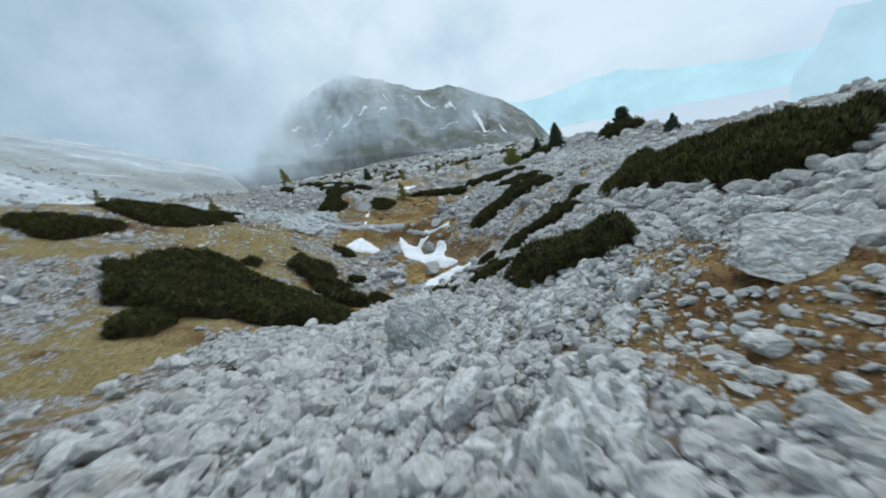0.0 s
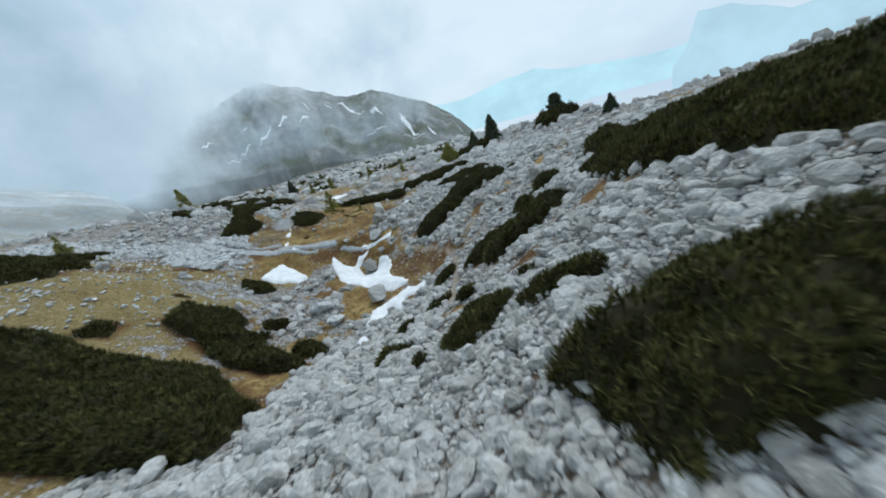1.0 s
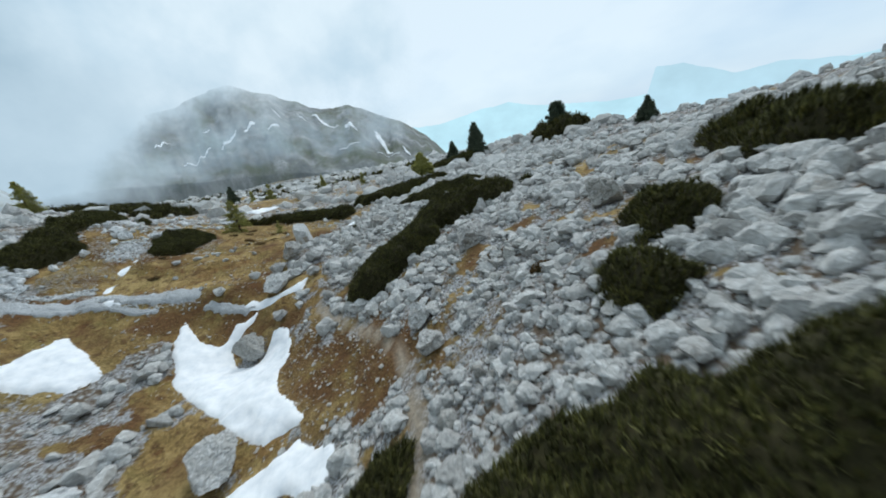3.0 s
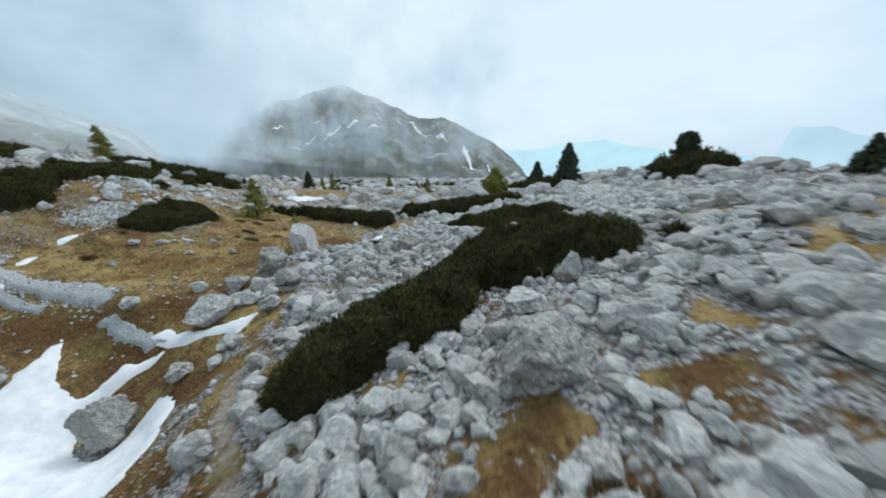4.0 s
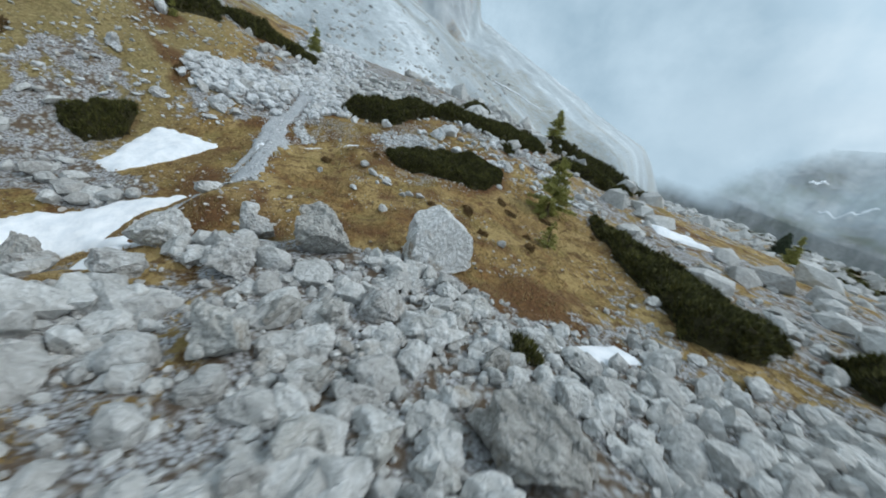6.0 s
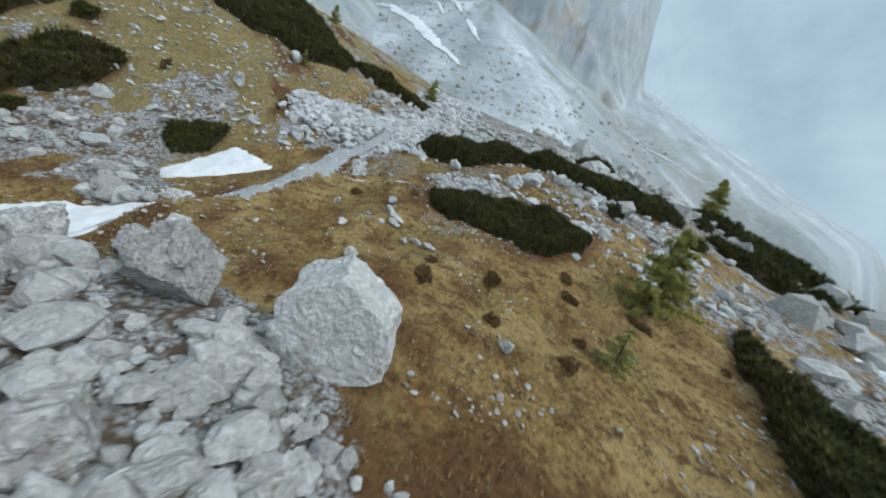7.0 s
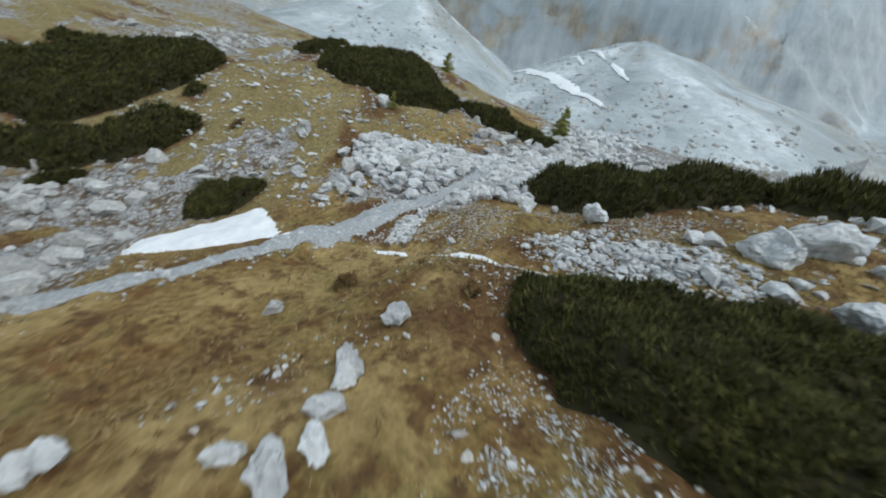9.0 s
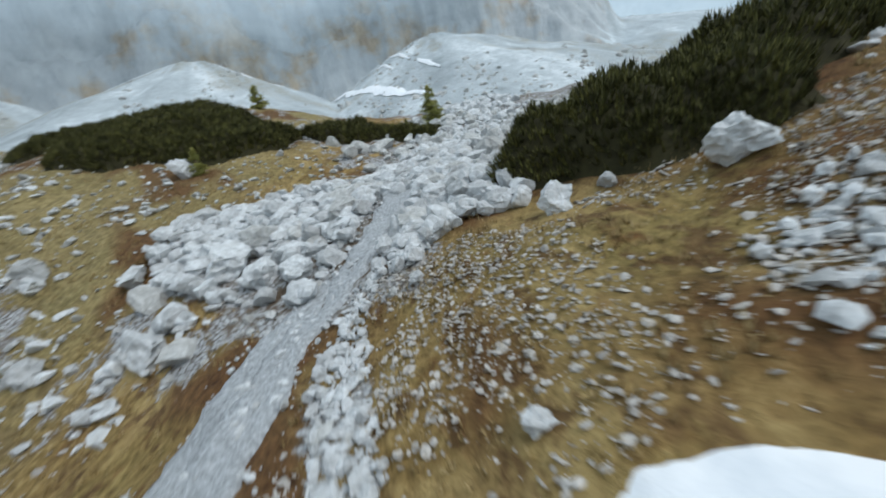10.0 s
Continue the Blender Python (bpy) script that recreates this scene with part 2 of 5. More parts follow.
def needles(name, low, mid, tip):
    m, n, l, b = graph(name, 0.75)
    p = place(n, l)
    f = fractal(n, l, p, 1.4, 4, 0.6)
    r = chance(n, l)
    f = calc(n, l, "ADD", calc(n, l, "MULTIPLY", f, 0.3), calc(n, l, "MULTIPLY", fractal(n, l, p, 4.5, 3, 0.6), 0.55))
    v = calc(n, l, "ADD", f, calc(n, l, "MULTIPLY", r, 0.25))
    l.new(ramp(n, l, v, (0.35, low), (0.55, mid), (0.74, tip)), b.inputs["Base Color"])
    return m


NEEDLE = needles("dwarf pine needles", (0.024, 0.024, 0.008), (0.058, 0.058, 0.016), (0.17, 0.163, 0.045))
SPRUCE = needles("spruce needles", (0.055, 0.075, 0.052), (0.10, 0.13, 0.088), (0.17, 0.20, 0.13))
LARCH = needles("larch needles", (0.22, 0.23, 0.06), (0.36, 0.36, 0.11), (0.50, 0.47, 0.18))
# Near-black paint for the shade inside the shrubs.
THICKET_SHADE = plain("thicket shade", [(0.3, (0.018, 0.016, 0.007)), (0.7, (0.042, 0.038, 0.014))], 7.0, 0.95)
STRAW = needles("dry grass blades", (0.17, 0.115, 0.046), (0.33, 0.24, 0.108), (0.50, 0.39, 0.21))


# ---------------------------------------------------------------- terrain
def lattice(ix, iy, seed):
    h = (ix.astype(np.int64) * 374761393 + iy.astype(np.int64) * 668265263 + seed * 974634777) & 0xFFFFFFFF
    h = ((h ^ (h >> 13)) * 1274126177) & 0xFFFFFFFF
    return ((h ^ (h >> 16)) & 0xFFFF) / 65535.0


def value_noise(x, y, size, seed=0):
    u, v = x / size, y / size
    iu, iv = np.floor(u), np.floor(v)
    fu, fv = u - iu, v - iv
    fu, fv = fu * fu * (3 - 2 * fu), fv * fv * (3 - 2 * fv)
    a, b = lattice(iu, iv, seed), lattice(iu + 1, iv, seed)
    c, d = lattice(iu, iv + 1, seed), lattice(iu + 1, iv + 1, seed)
    return (a * (1 - fu) + b * fu) * (1 - fv) + (c * (1 - fu) + d * fu) * fv


def fbm(x, y, size, octaves=4, seed=0, gain=0.5):
    out, amp, tot = 0.0, 1.0, 0.0
    for k in range(octaves):
        out = out + amp * value_noise(x + 17.3 * k, y - 9.1 * k, size / 2**k, seed + k)
        tot += amp
        amp *= gain
    return out / tot


def step(a, b, v):
    t = np.clip((v - a) / (b - a), 0, 1)
    return t * t * (3 - 2 * t)


# Heights of the valley floor every 8 m: rows run north from y = -4, columns east from x = -40.
RELIEF = np.array([
    [16.1, 13.8, 11.7, 10.3, 9.6, 9.4, 9.7, 10.4, 11.2],
    [15.0, 13.8, 11.1, 8.6, 7.0, 7.4, 8.5, 9.2, 9.9],
    [13.6, 12.6, 10.8, 7.5, 4.3, 4.6, 7.1, 7.9, 8.6],
    [12.0, 10.9, 10.4, 7.0, 1.7, 1.9, 4.6, 6.2, 7.1],
    [9.9, 8.8, 7.8, 5.3, 1.6, 1.8, 3.9, 4.7, 5.6],
    [8.9, 8.0, 7.0, 5.5, 3.0, 2.3, 3.4, 3.6, 4.5],
    [8.4, 7.4, 6.6, 4.6, 2.5, 1.8, 2.5, 3.0, 4.1],
    [7.4, 6.3, 5.3, 3.6, 2.3, 1.7, 1.9, 2.6, 3.8],
    [6.1, 4.9, 3.7, 2.6, 1.8, 1.4, 1.5, 2.0, 2.9],
    [3.5, 2.7, 2.0, 1.3, 1.0, 0.9, 1.1, 1.5, 2.0],
    [0.9, 0.5, 0.2, -0.0, 0.0, 0.3, 0.6, 0.9, 1.1],
])
# The gully and the slopes beside it, every 4 m: rows run north from y = 2, columns east from x = -22.
DETAIL = np.array([
    [0, 0, -0.1, -0.2, -0.3, -0.3, -0.1, -0.1, 0],
    [0, 0, -0.1, -0.3, -0.5, -0.6, -0.2, -0.2, 0],
    [0, 0, -0.1, -0.3, -0.6, -0.6, -0.1, 0, 0],
    [0, -0.1, -0.1, -0.4, -0.8, -0.9, -0.2, -0.1, 0],
    [-0.1, -0.2, -0.2, -0.5, -1.1, -1.4, -0.4, 0, 0],
    [-0.2, -0.3, -0.1, -0.2, -0.5, -1.1, -0.3, -0.1, -0.2],
    [-0.3, -0.4, -0.3, -0.5, -0.4, -0.7, -0.2, -0.2, -0.3],
    [-0.7, -0.9, -0.6, -0.3, -0.1, -0.2, -0.4, -0.3, -0.2],
    [-0.9, -1.0, -0.5, -0.2, 0, -0.3, -0.5, -0.3, -0.2],
    [-0.4, -0.2, 0.1, -0.1, -0.3, -0.6, -0.5, -0.3, -0.1],
    [-0.1, 0, 0.1, 0, -0.2, -0.3, -0.2, -0.1, -0.1],
])
DETAIL = np.pad(DETAIL, 2)


def bicubic(grid, x, y, x0, y0, cell):
    ny, nx = grid.shape
    u, v = np.clip((x - x0) / cell, 0, nx - 1), np.clip((y - y0) / cell, 0, ny - 1)
    iu, iv = np.clip(np.floor(u).astype(int), 0, nx - 2), np.clip(np.floor(v).astype(int), 0, ny - 2)
    weights = []
    for t in (u - iu, v - iv):
        weights.append(((-t**3 + 2 * t**2 - t) / 2, (3 * t**3 - 5 * t**2 + 2) / 2, (-3 * t**3 + 4 * t**2 + t) / 2, (t**3 - t**2) / 2))
    out = 0.0
    for a in range(4):
        for b in range(4):
            out = out + weights[1][a] * weights[0][b] * grid[np.clip(iv + a - 1, 0, ny - 1), np.clip(iu + b - 1, 0, nx - 1)]
    return out


def relief(x, y):
    return bicubic(RELIEF, x, y, -40.0, -4.0, 8.0) + bicubic(DETAIL, x, y, -30.0, -6.0, 4.0)


def height(x, y):
    x, y = np.asarray(x, float), np.asarray(y, float)
    west, east = np.maximum(0, -40 - x), np.maximum(0, x - 24)
    north, south = np.maximum(0, y - 76), np.maximum(0, -4 - y)
    z = relief(x, y) + 0.03 * np.minimum(west, 260) - 0.34 * np.minimum(east, 1600) + 0.22 * np.minimum(south, 60)
    z = z - (0.062 + 0.025 * step(-40, 60, x)) * np.minimum(north, 420)
    rough = 0.35 * (fbm(x, y, 3.2, 3, 5) - 0.5) + 0.34 * (fbm(x, y, 0.9, 3, 9) - 0.5)
    far = step(60, 200, north + west + east)
    z = z + 0.38 * np.exp(-(((y - 30.6 + 0.25 * np.maximum(0, x + 6.4)) / 0.75) ** 2)) * step(-10.5, -9.0, x) * (1 - step(-5.0, -3.2, x))
    z = z + 0.16 * np.exp(-(((x + 8.9) / 0.55) ** 2)) * step(31.2, 32.0, y) * (1 - step(34.4, 35.4, y))
    z = z - 0.11 * np.exp(-(((x + 10.0) / 0.30) ** 2)) * step(31.2, 31.7, y) * (1 - step(34.6, 35.2, y))
    z = z + 0.06 * np.exp(-(((x + 9.45) / 0.22) ** 2)) * step(31.0, 31.6, y) * (1 - step(34.6, 35.4, y))
    z = z - 0.95 * np.exp(-(((x + 4.2) / 2.0) ** 2 + ((y - 27.2) / 1.9) ** 2))
    return z + rough + far * 9 * (fbm(x, y, 60, 4, 21) - 0.5) + step(5, 40, north) * 2.2 * (fbm(x, y, 9, 3, 33) - 0.5)


def inside(poly, x, y):
    """Signed distance to a closed outline, positive inside."""
    p = np.array(poly, float)
    q = np.roll(p, -1, 0)
    d2, odd = np.full(np.shape(x), 1e9), np.zeros(np.shape(x), bool)
    for (ax, ay), (bx, by) in zip(p, q):
        ex, ey = bx - ax, by - ay
        t = np.clip(((x - ax) * ex + (y - ay) * ey) / (ex * ex + ey * ey + 1e-9), 0, 1)
        d2 = np.minimum(d2, (x - ax - t * ex) ** 2 + (y - ay - t * ey) ** 2)
        cross = (ay > y) != (by > y)
        odd ^= cross & (x < ex * (y - ay) / (by - ay if by != ay else 1e-9) + ax)
    return np.where(odd, 1, -1) * np.sqrt(d2)


def along(line, x, y):
    """Distance to an open line."""
    d2 = np.full(np.shape(x), 1e9)
    for (ax, ay), (bx, by) in zip(line, line[1:]):
        ex, ey = bx - ax, by - ay
        t = np.clip(((x - ax) * ex + (y - ay) * ey) / (ex * ex + ey * ey), 0, 1)
        d2 = np.minimum(d2, (x - ax - t * ex) ** 2 + (y - ay - t * ey) ** 2)
    return np.sqrt(d2)


def blob(x, y, cx, cy, rx, ry, turn=0.0, soft=0.35):
    c, s = math.cos(radians(turn)), math.sin(radians(turn))
    u, v = ((x - cx) * c + (y - cy) * s) / rx, (-(x - cx) * s + (y - cy) * c) / ry
    return 1 - step(1 - soft, 1 + soft, np.sqrt(u * u + v * v))


FOOTPATH = [(0.2, 13.4), (0.5, 14.3), (0.6, 15.7), (1.0, 17.7), (1.55, 19.7), (1.65, 21.6), (1.3, 23.2), (0.5, 24.9), (-0.5, 26.4), (-1.1, 27.9)]
TRACK = [(-5.85, 30.45), (-6.8, 30.5), (-7.8, 30.5), (-8.8, 30.58), (-9.6, 30.75), (-10.6, 30.6), (-11.9, 30.6), (-13.0, 30.85), (-14.4, 31.2), (-15.6, 31.2), (-17.2, 31.0)]
ARM = [(-7.3, 29.85), (-8.2, 30.0), (-9.0, 30.2), (-9.8, 30.3), (-10.8, 30.25), (-12.0, 30.3), (-12.9, 30.55)]
SPUR = [(-5.6, 29.75), (-5.1, 29.5), (-4.6, 29.3), (-4.1, 29.25), (-3.6, 29.45)]

# Dwarf pine thickets: outline, height, share of the full needle density.
THICKETS = [
    ([(-8.8, 16.4), (-6.5, 13.6), (-5.0, 11.5), (-4.5, 9.7), (-6.0, 9.7), (-8.4, 10.9), (-10.4, 11.0), (-13.6, 10.8), (-15.3, 13.4), (-15.2, 15.6), (-14.4, 16.8), (-12.4, 16.6), (-10.6, 16.6)], 0.7, 0.6),
    ([(-5.2, 15.5), (-6.8, 15.7), (-8.4, 16.6), (-10.2, 17.9), (-11.9, 19.6), (-11.6, 21.2), (-10.0, 21.7), (-9.4, 21.0), (-9.2, 20.0), (-8.4, 19.6), (-8.0, 18.4), (-7.0, 17.6), (-5.8, 16.6)], 0.7, 0.6),
    ([(-5.5, 17.3), (-6.9, 18.2), (-7.0, 19.0), (-6.2, 19.0), (-5.4, 18.0)], 0.42, 1.0),
    ([(-7.6, 20.6), (-8.6, 20.5), (-8.8, 21.1), (-7.7, 21.3)], 0.32, 1.0),
    ([(-6.0, 5.8), (-5.5, 6.2), (-5.3, 6.0), (-5.8, 5.5)], 0.2, 1.0),
    ([(-12.1, 9.2), (-12.4, 10.3), (-11.4, 10.7), (-10.8, 10.0), (-10.4, 8.9), (-11.5, 8.5)], 0.4, 0.7),
    ([(-22.1, 15.7), (-21.7, 16.9), (-19.9, 17.3), (-18.6, 18.0), (-18.4, 17.2), (-19.4, 14.9), (-20.1, 14.7), (-21.6, 15.2)], 0.45, 0.5),
    ([(-18.2, 18.6), (-20.5, 19.2), (-22.7, 20.5), (-22.6, 22.8), (-21.4, 24.6), (-20.6, 26.0), (-19.1, 26.2), (-17.8, 24.8), (-17.1, 22.6), (-17.4, 20.4)], 0.5, 0.6),
    ([(-21.0, 26.0), (-22.6, 26.6), (-23.2, 28.8), (-21.8, 31.2), (-20.9, 31.0), (-21.4, 29.0), (-20.6, 27.0)], 0.42, 0.6),
    ([(0.6, 5.75), (0.8, 6.85), (1.3, 7.4), (2.1, 7.5), (2.9, 7.4), (3.2, 6.6), (3.1, 5.8), (2.4, 5.5), (1.7, 5.6), (1.1, 5.7), (0.8, 5.55)], 0.55, 1.8),
    ([(-0.4, 10.0), (0.4, 11.1), (0.9, 10.7), (1.4, 10.2), (1.1, 9.9), (0.7, 9.4), (0.2, 9.2), (-0.2, 9.4)], 0.3, 1.8),
    ([(1.2, 9.7), (1.6, 9.7), (2.0, 9.3), (2.5, 9.0), (2.5, 8.6), (2.1, 8.7), (1.6, 9.0), (1.3, 9.4)], 0.32, 1.8),
    ([(-1.05, 9.7), (-0.9, 10.1), (-0.6, 10.05), (-0.75, 9.75)], 0.25, 1.2),
    ([(1.6, 11.0), (1.9, 11.1), (2.15, 10.75), (1.9, 10.6)], 0.2, 1.2),
    ([(-1.9, 10.9), (-1.8, 11.8), (-0.9, 11.4), (-1.1, 11.1), (-1.5, 10.8)], 0.3, 1.2),
    ([(5.3, 6.6), (5.3, 8.0), (5.6, 10.4), (5.3, 12.2), (5.8, 14.4), (6.8, 17.0), (8.2, 17.6), (10.0, 18.3), (11.2, 17.0), (11.0, 13.8), (10.4, 10.6), (9.0, 7.6), (7.4, 6.2)], 0.5, 0.8),
    ([(1.5, 17.4), (2.2, 17.9), (2.9, 18.0), (4.2, 17.1), (5.2, 16.5), (5.2, 14.9), (4.5, 14.3), (3.6, 13.7), (2.9, 13.9), (2.2, 13.9), (1.9, 14.6), (2.0, 16.2)], 0.6, 1.8),
    ([(0.3, 26.7), (0.4, 27.7), (1.3, 28.2), (2.3, 29.1), (2.9, 29.9), (3.8, 30.9), (4.6, 31.4), (5.4, 31.4), (7.0, 31.0), (7.7, 30.2), (7.8, 29.1), (7.1, 28.1), (6.35, 27.9), (5.95, 28.5), (5.2, 28.25), (4.5, 28.3), (4.1, 28.2), (3.95, 27.4), (3.2, 26.45), (2.4, 26.1), (1.6, 25.8), (0.7, 25.8)], 0.7, 2.0),
    ([(0.9, 28.6), (1.3, 29.6), (2.4, 29.9), (2.7, 29.5), (1.9, 28.9)], 0.16, 1.8),
    ([(0.3, 43.8), (1.0, 44.8), (3.4, 45.0), (5.8, 43.8), (8.2, 41.8), (7.9, 39.8), (5.7, 40.2), (3.0, 41.0), (1.2, 42.8)], 0.5, 0.7),
    ([(3.6, 36.9), (4.2, 35.8), (4.6, 34.8), (4.9, 34.0), (5.5, 33.3), (6.4, 32.9), (7.4, 33.0), (8.4, 33.6), (8.0, 34.8), (6.6, 35.6), (5.6, 36.4), (4.6, 37.6)], 0.45, 1.5),
    ([(0.35, 35.1), (0.45, 35.6), (0.8, 35.5), (0.75, 35.0)], 0.22, 1.2),
    ([(19.5, 47.5), (21.0, 51.0), (24.5, 51.5), (26.5, 48.5), (24.5, 45.0), (21.5, 44.5)], 1.1, 0.25),
    ([(11.2, 23.4), (12.9, 23.2), (11.4, 19.6), (9.6, 18.6), (9.7, 21.0)], 0.6, 0.5),
    ([(8.0, 28.2), (8.2, 28.8), (8.8, 28.9), (8.9, 28.3)], 0.35, 0.8),
    ([(6.1, 19.9), (6.5, 21.2), (7.3, 21.6), (8.2, 21.0), (7.8, 19.8), (6.8, 19.4)], 0.55, 1.2),
    ([(4.6, 18.9), (4.9, 19.8), (5.5, 19.9), (5.9, 19.2), (5.4, 18.5), (4.9, 18.3)], 0.42, 1.3),
    ([(-0.75, 13.5), (-0.4, 14.4), (0.1, 14.8), (0.55, 14.7), (0.1, 14.1), (-0.5, 13.5)], 0.35, 1.2),
    ([(0.3, 12.4), (0.45, 12.8), (0.7, 13.1), (1.15, 12.9), (0.8, 12.5)], 0.35, 1.2),
    ([(-1.9, 13.5), (-1.5, 14.1), (-0.7, 14.1), (-1.0, 13.8), (-1.5, 13.5)], 0.35, 1.2),
    ([(0.0, 19.0), (0.7, 20.0), (1.3, 19.6), (1.2, 18.8), (0.4, 18.5)], 0.35, 0.9),
    ([(-13.3, 32.9), (-14.6, 33.2), (-14.6, 34.6), (-14.6, 36.4), (-14.5, 37.3), (-13.7, 37.2), (-12.9, 36.3), (-12.2, 35.3), (-12.4, 34.4), (-12.8, 33.6)], 0.58, 1.6),
    ([(-13.6, 37.3), (-14.7, 37.5), (-15.4, 39.6), (-16.6, 42.2), (-18.6, 45.2), (-16.6, 46.4), (-14.4, 43.6), (-13.7, 41.3), (-13.4, 39.2)], 0.45, 0.6),
    ([(-9.0, 34.5), (-9.4, 34.95), (-9.75, 35.7), (-10.1, 37.0), (-10.2, 38.6), (-9.9, 39.8), (-8.7, 39.4), (-7.5, 38.3), (-7.3, 37.3), (-7.45, 36.2), (-7.85, 35.3), (-8.45, 34.7)], 0.34, 2.8),
    ([(-9.8, 24.7), (-10.4, 24.4), (-11.0, 25.4), (-11.1, 26.0), (-10.1, 26.2), (-9.6, 25.5)], 0.4, 1.2),
    ([(-12.5, 17.8), (-13.1, 17.5), (-13.1, 18.4), (-12.6, 18.7)], 0.4, 0.8),
    ([(-7.6, 43.6), (-5.2, 43.2), (-3.4, 43.6), (-1.8, 43.2), (0.2, 42.3), (0.6, 40.8), (-0.2, 39.9), (-1.4, 40.8), (-3.3, 41.4), (-5.8, 42.4)], 0.5, 0.8),
    ([(-20.4, 40.6), (-22.6, 42.4), (-22.6, 44.2), (-20.2, 42.4)], 0.5, 0.3),
    ([(-17.0, 47.4), (-15.6, 49.6), (-12.4, 49.8), (-13.4, 47.8)], 0.6, 0.3),
    ([(-24.0, 51.0), (-20.0, 55.0), (-15.0, 56.0), (-18.0, 51.5)], 0.7, 0.2),
    ([(-12.99, 40.99), (-12.69, 41.47), (-12.19, 41.43), (-11.99, 41.03), (-12.44, 40.67)], 0.35, 0.8),
    ([(-14.38, 45.26), (-14.11, 45.98), (-13.66, 45.92), (-13.48, 45.32), (-13.89, 44.78)], 0.40, 0.8),
    ([(-19.23, 48.08), (-18.93, 48.68), (-18.43, 48.63), (-18.23, 48.13), (-18.68, 47.68)], 0.40, 0.8),
    ([(-15.46, 52.06), (-15.22, 53.26), (-14.82, 53.16), (-14.66, 52.16), (-15.02, 51.26)], 0.35, 0.8),
    ([(9.0, 52.0), (11.0, 56.5), (16.5, 57.0), (15.0, 52.5)], 0.8, 0.25),
]

# Old snow: outline and thickness.
SNOW_PATCHES = [
    ([(-6.4, 28.9), (-6.3, 29.4), (-5.6, 28.3), (-4.9, 28.1), (-4.4, 28.7), (-3.7, 29.0), (-4.2, 28.2), (-4.5, 27.6), (-4.2, 27.0), (-3.4, 26.8), (-2.9, 27.8), (-2.3, 27.7), (-2.0, 26.6), (-2.3, 25.2), (-2.1, 24.0), (-1.2, 22.8), (-2.2, 22.6), (-3.0, 23.3), (-4.4, 24.7), (-5.6, 26.2), (-6.3, 27.8)], 0.14, "large patch of old snow in the hollow"),
    ([(-1.3, 22.2), (-0.3, 21.2), (-0.4, 20.2), (-1.6, 21.0), (-1.9, 20.0), (-2.8, 20.6), (-3.4, 19.6), (-3.8, 19.8), (-3.3, 21.4), (-2.3, 21.6)], 0.12, "tongue of old snow between boulders"),
    ([(-4.1, 17.9), (-3.9, 18.8), (-3.6, 17.9), (-3.9, 17.4)], 0.1, "small strip of old snow in the gully"),
    ([(-8.4, 26.3), (-9.6, 26.5), (-10.7, 26.7), (-10.5, 27.4), (-9.8, 29.1), (-9.2, 28.4), (-8.6, 27.8), (-7.9, 26.9)], 0.14, "patch of old snow below the track"),
    ([(-9.4, 30.36), (-8.9, 30.44), (-8.5, 30.24), (-9.0, 30.1)], 0.10, "sliver of old snow between the arms of the track"),
    ([(-9.75, 31.5), (-10.1, 31.75), (-10.15, 32.1), (-9.8, 32.3)], 0.05, "small strip of old snow beside the track"),
    ([(-9.72, 32.85), (-10.0, 32.95), (-10.16, 33.3), (-10.12, 33.65), (-9.98, 33.95), (-9.8, 33.85), (-9.72, 33.3)], 0.05, "small strip of old snow in the grass"),
    ([(-9.85, 34.1), (-10.05, 34.3), (-9.95, 34.65), (-9.8, 34.4)], 0.06, "small strip of old snow in the grass"),
    ([(-4.2, 29.25), (-3.8, 29.55), (-2.4, 29.4), (-1.6, 29.75), (-1.8, 29.2), (-3.1, 29.1)], 0.10, "strip of old snow at the foot of the boulders"),
    ([(0.2, 36.2), (0.7, 36.5), (0.75, 37.6), (0.1, 37.6)], 0.10, "small patch of old snow at the edge of the boulders"),
    ([(-9.4, 48.5), (-8.0, 50.5), (-6.4, 50.0), (-7.8, 48.0)], 0.15, "patch of old snow on the plateau"),
    ([(-19.8, 72.0), (-17.6, 76.0), (-15.4, 75.0), (-17.4, 72.0)], 0.15, "patch of old snow on the plateau"),
]


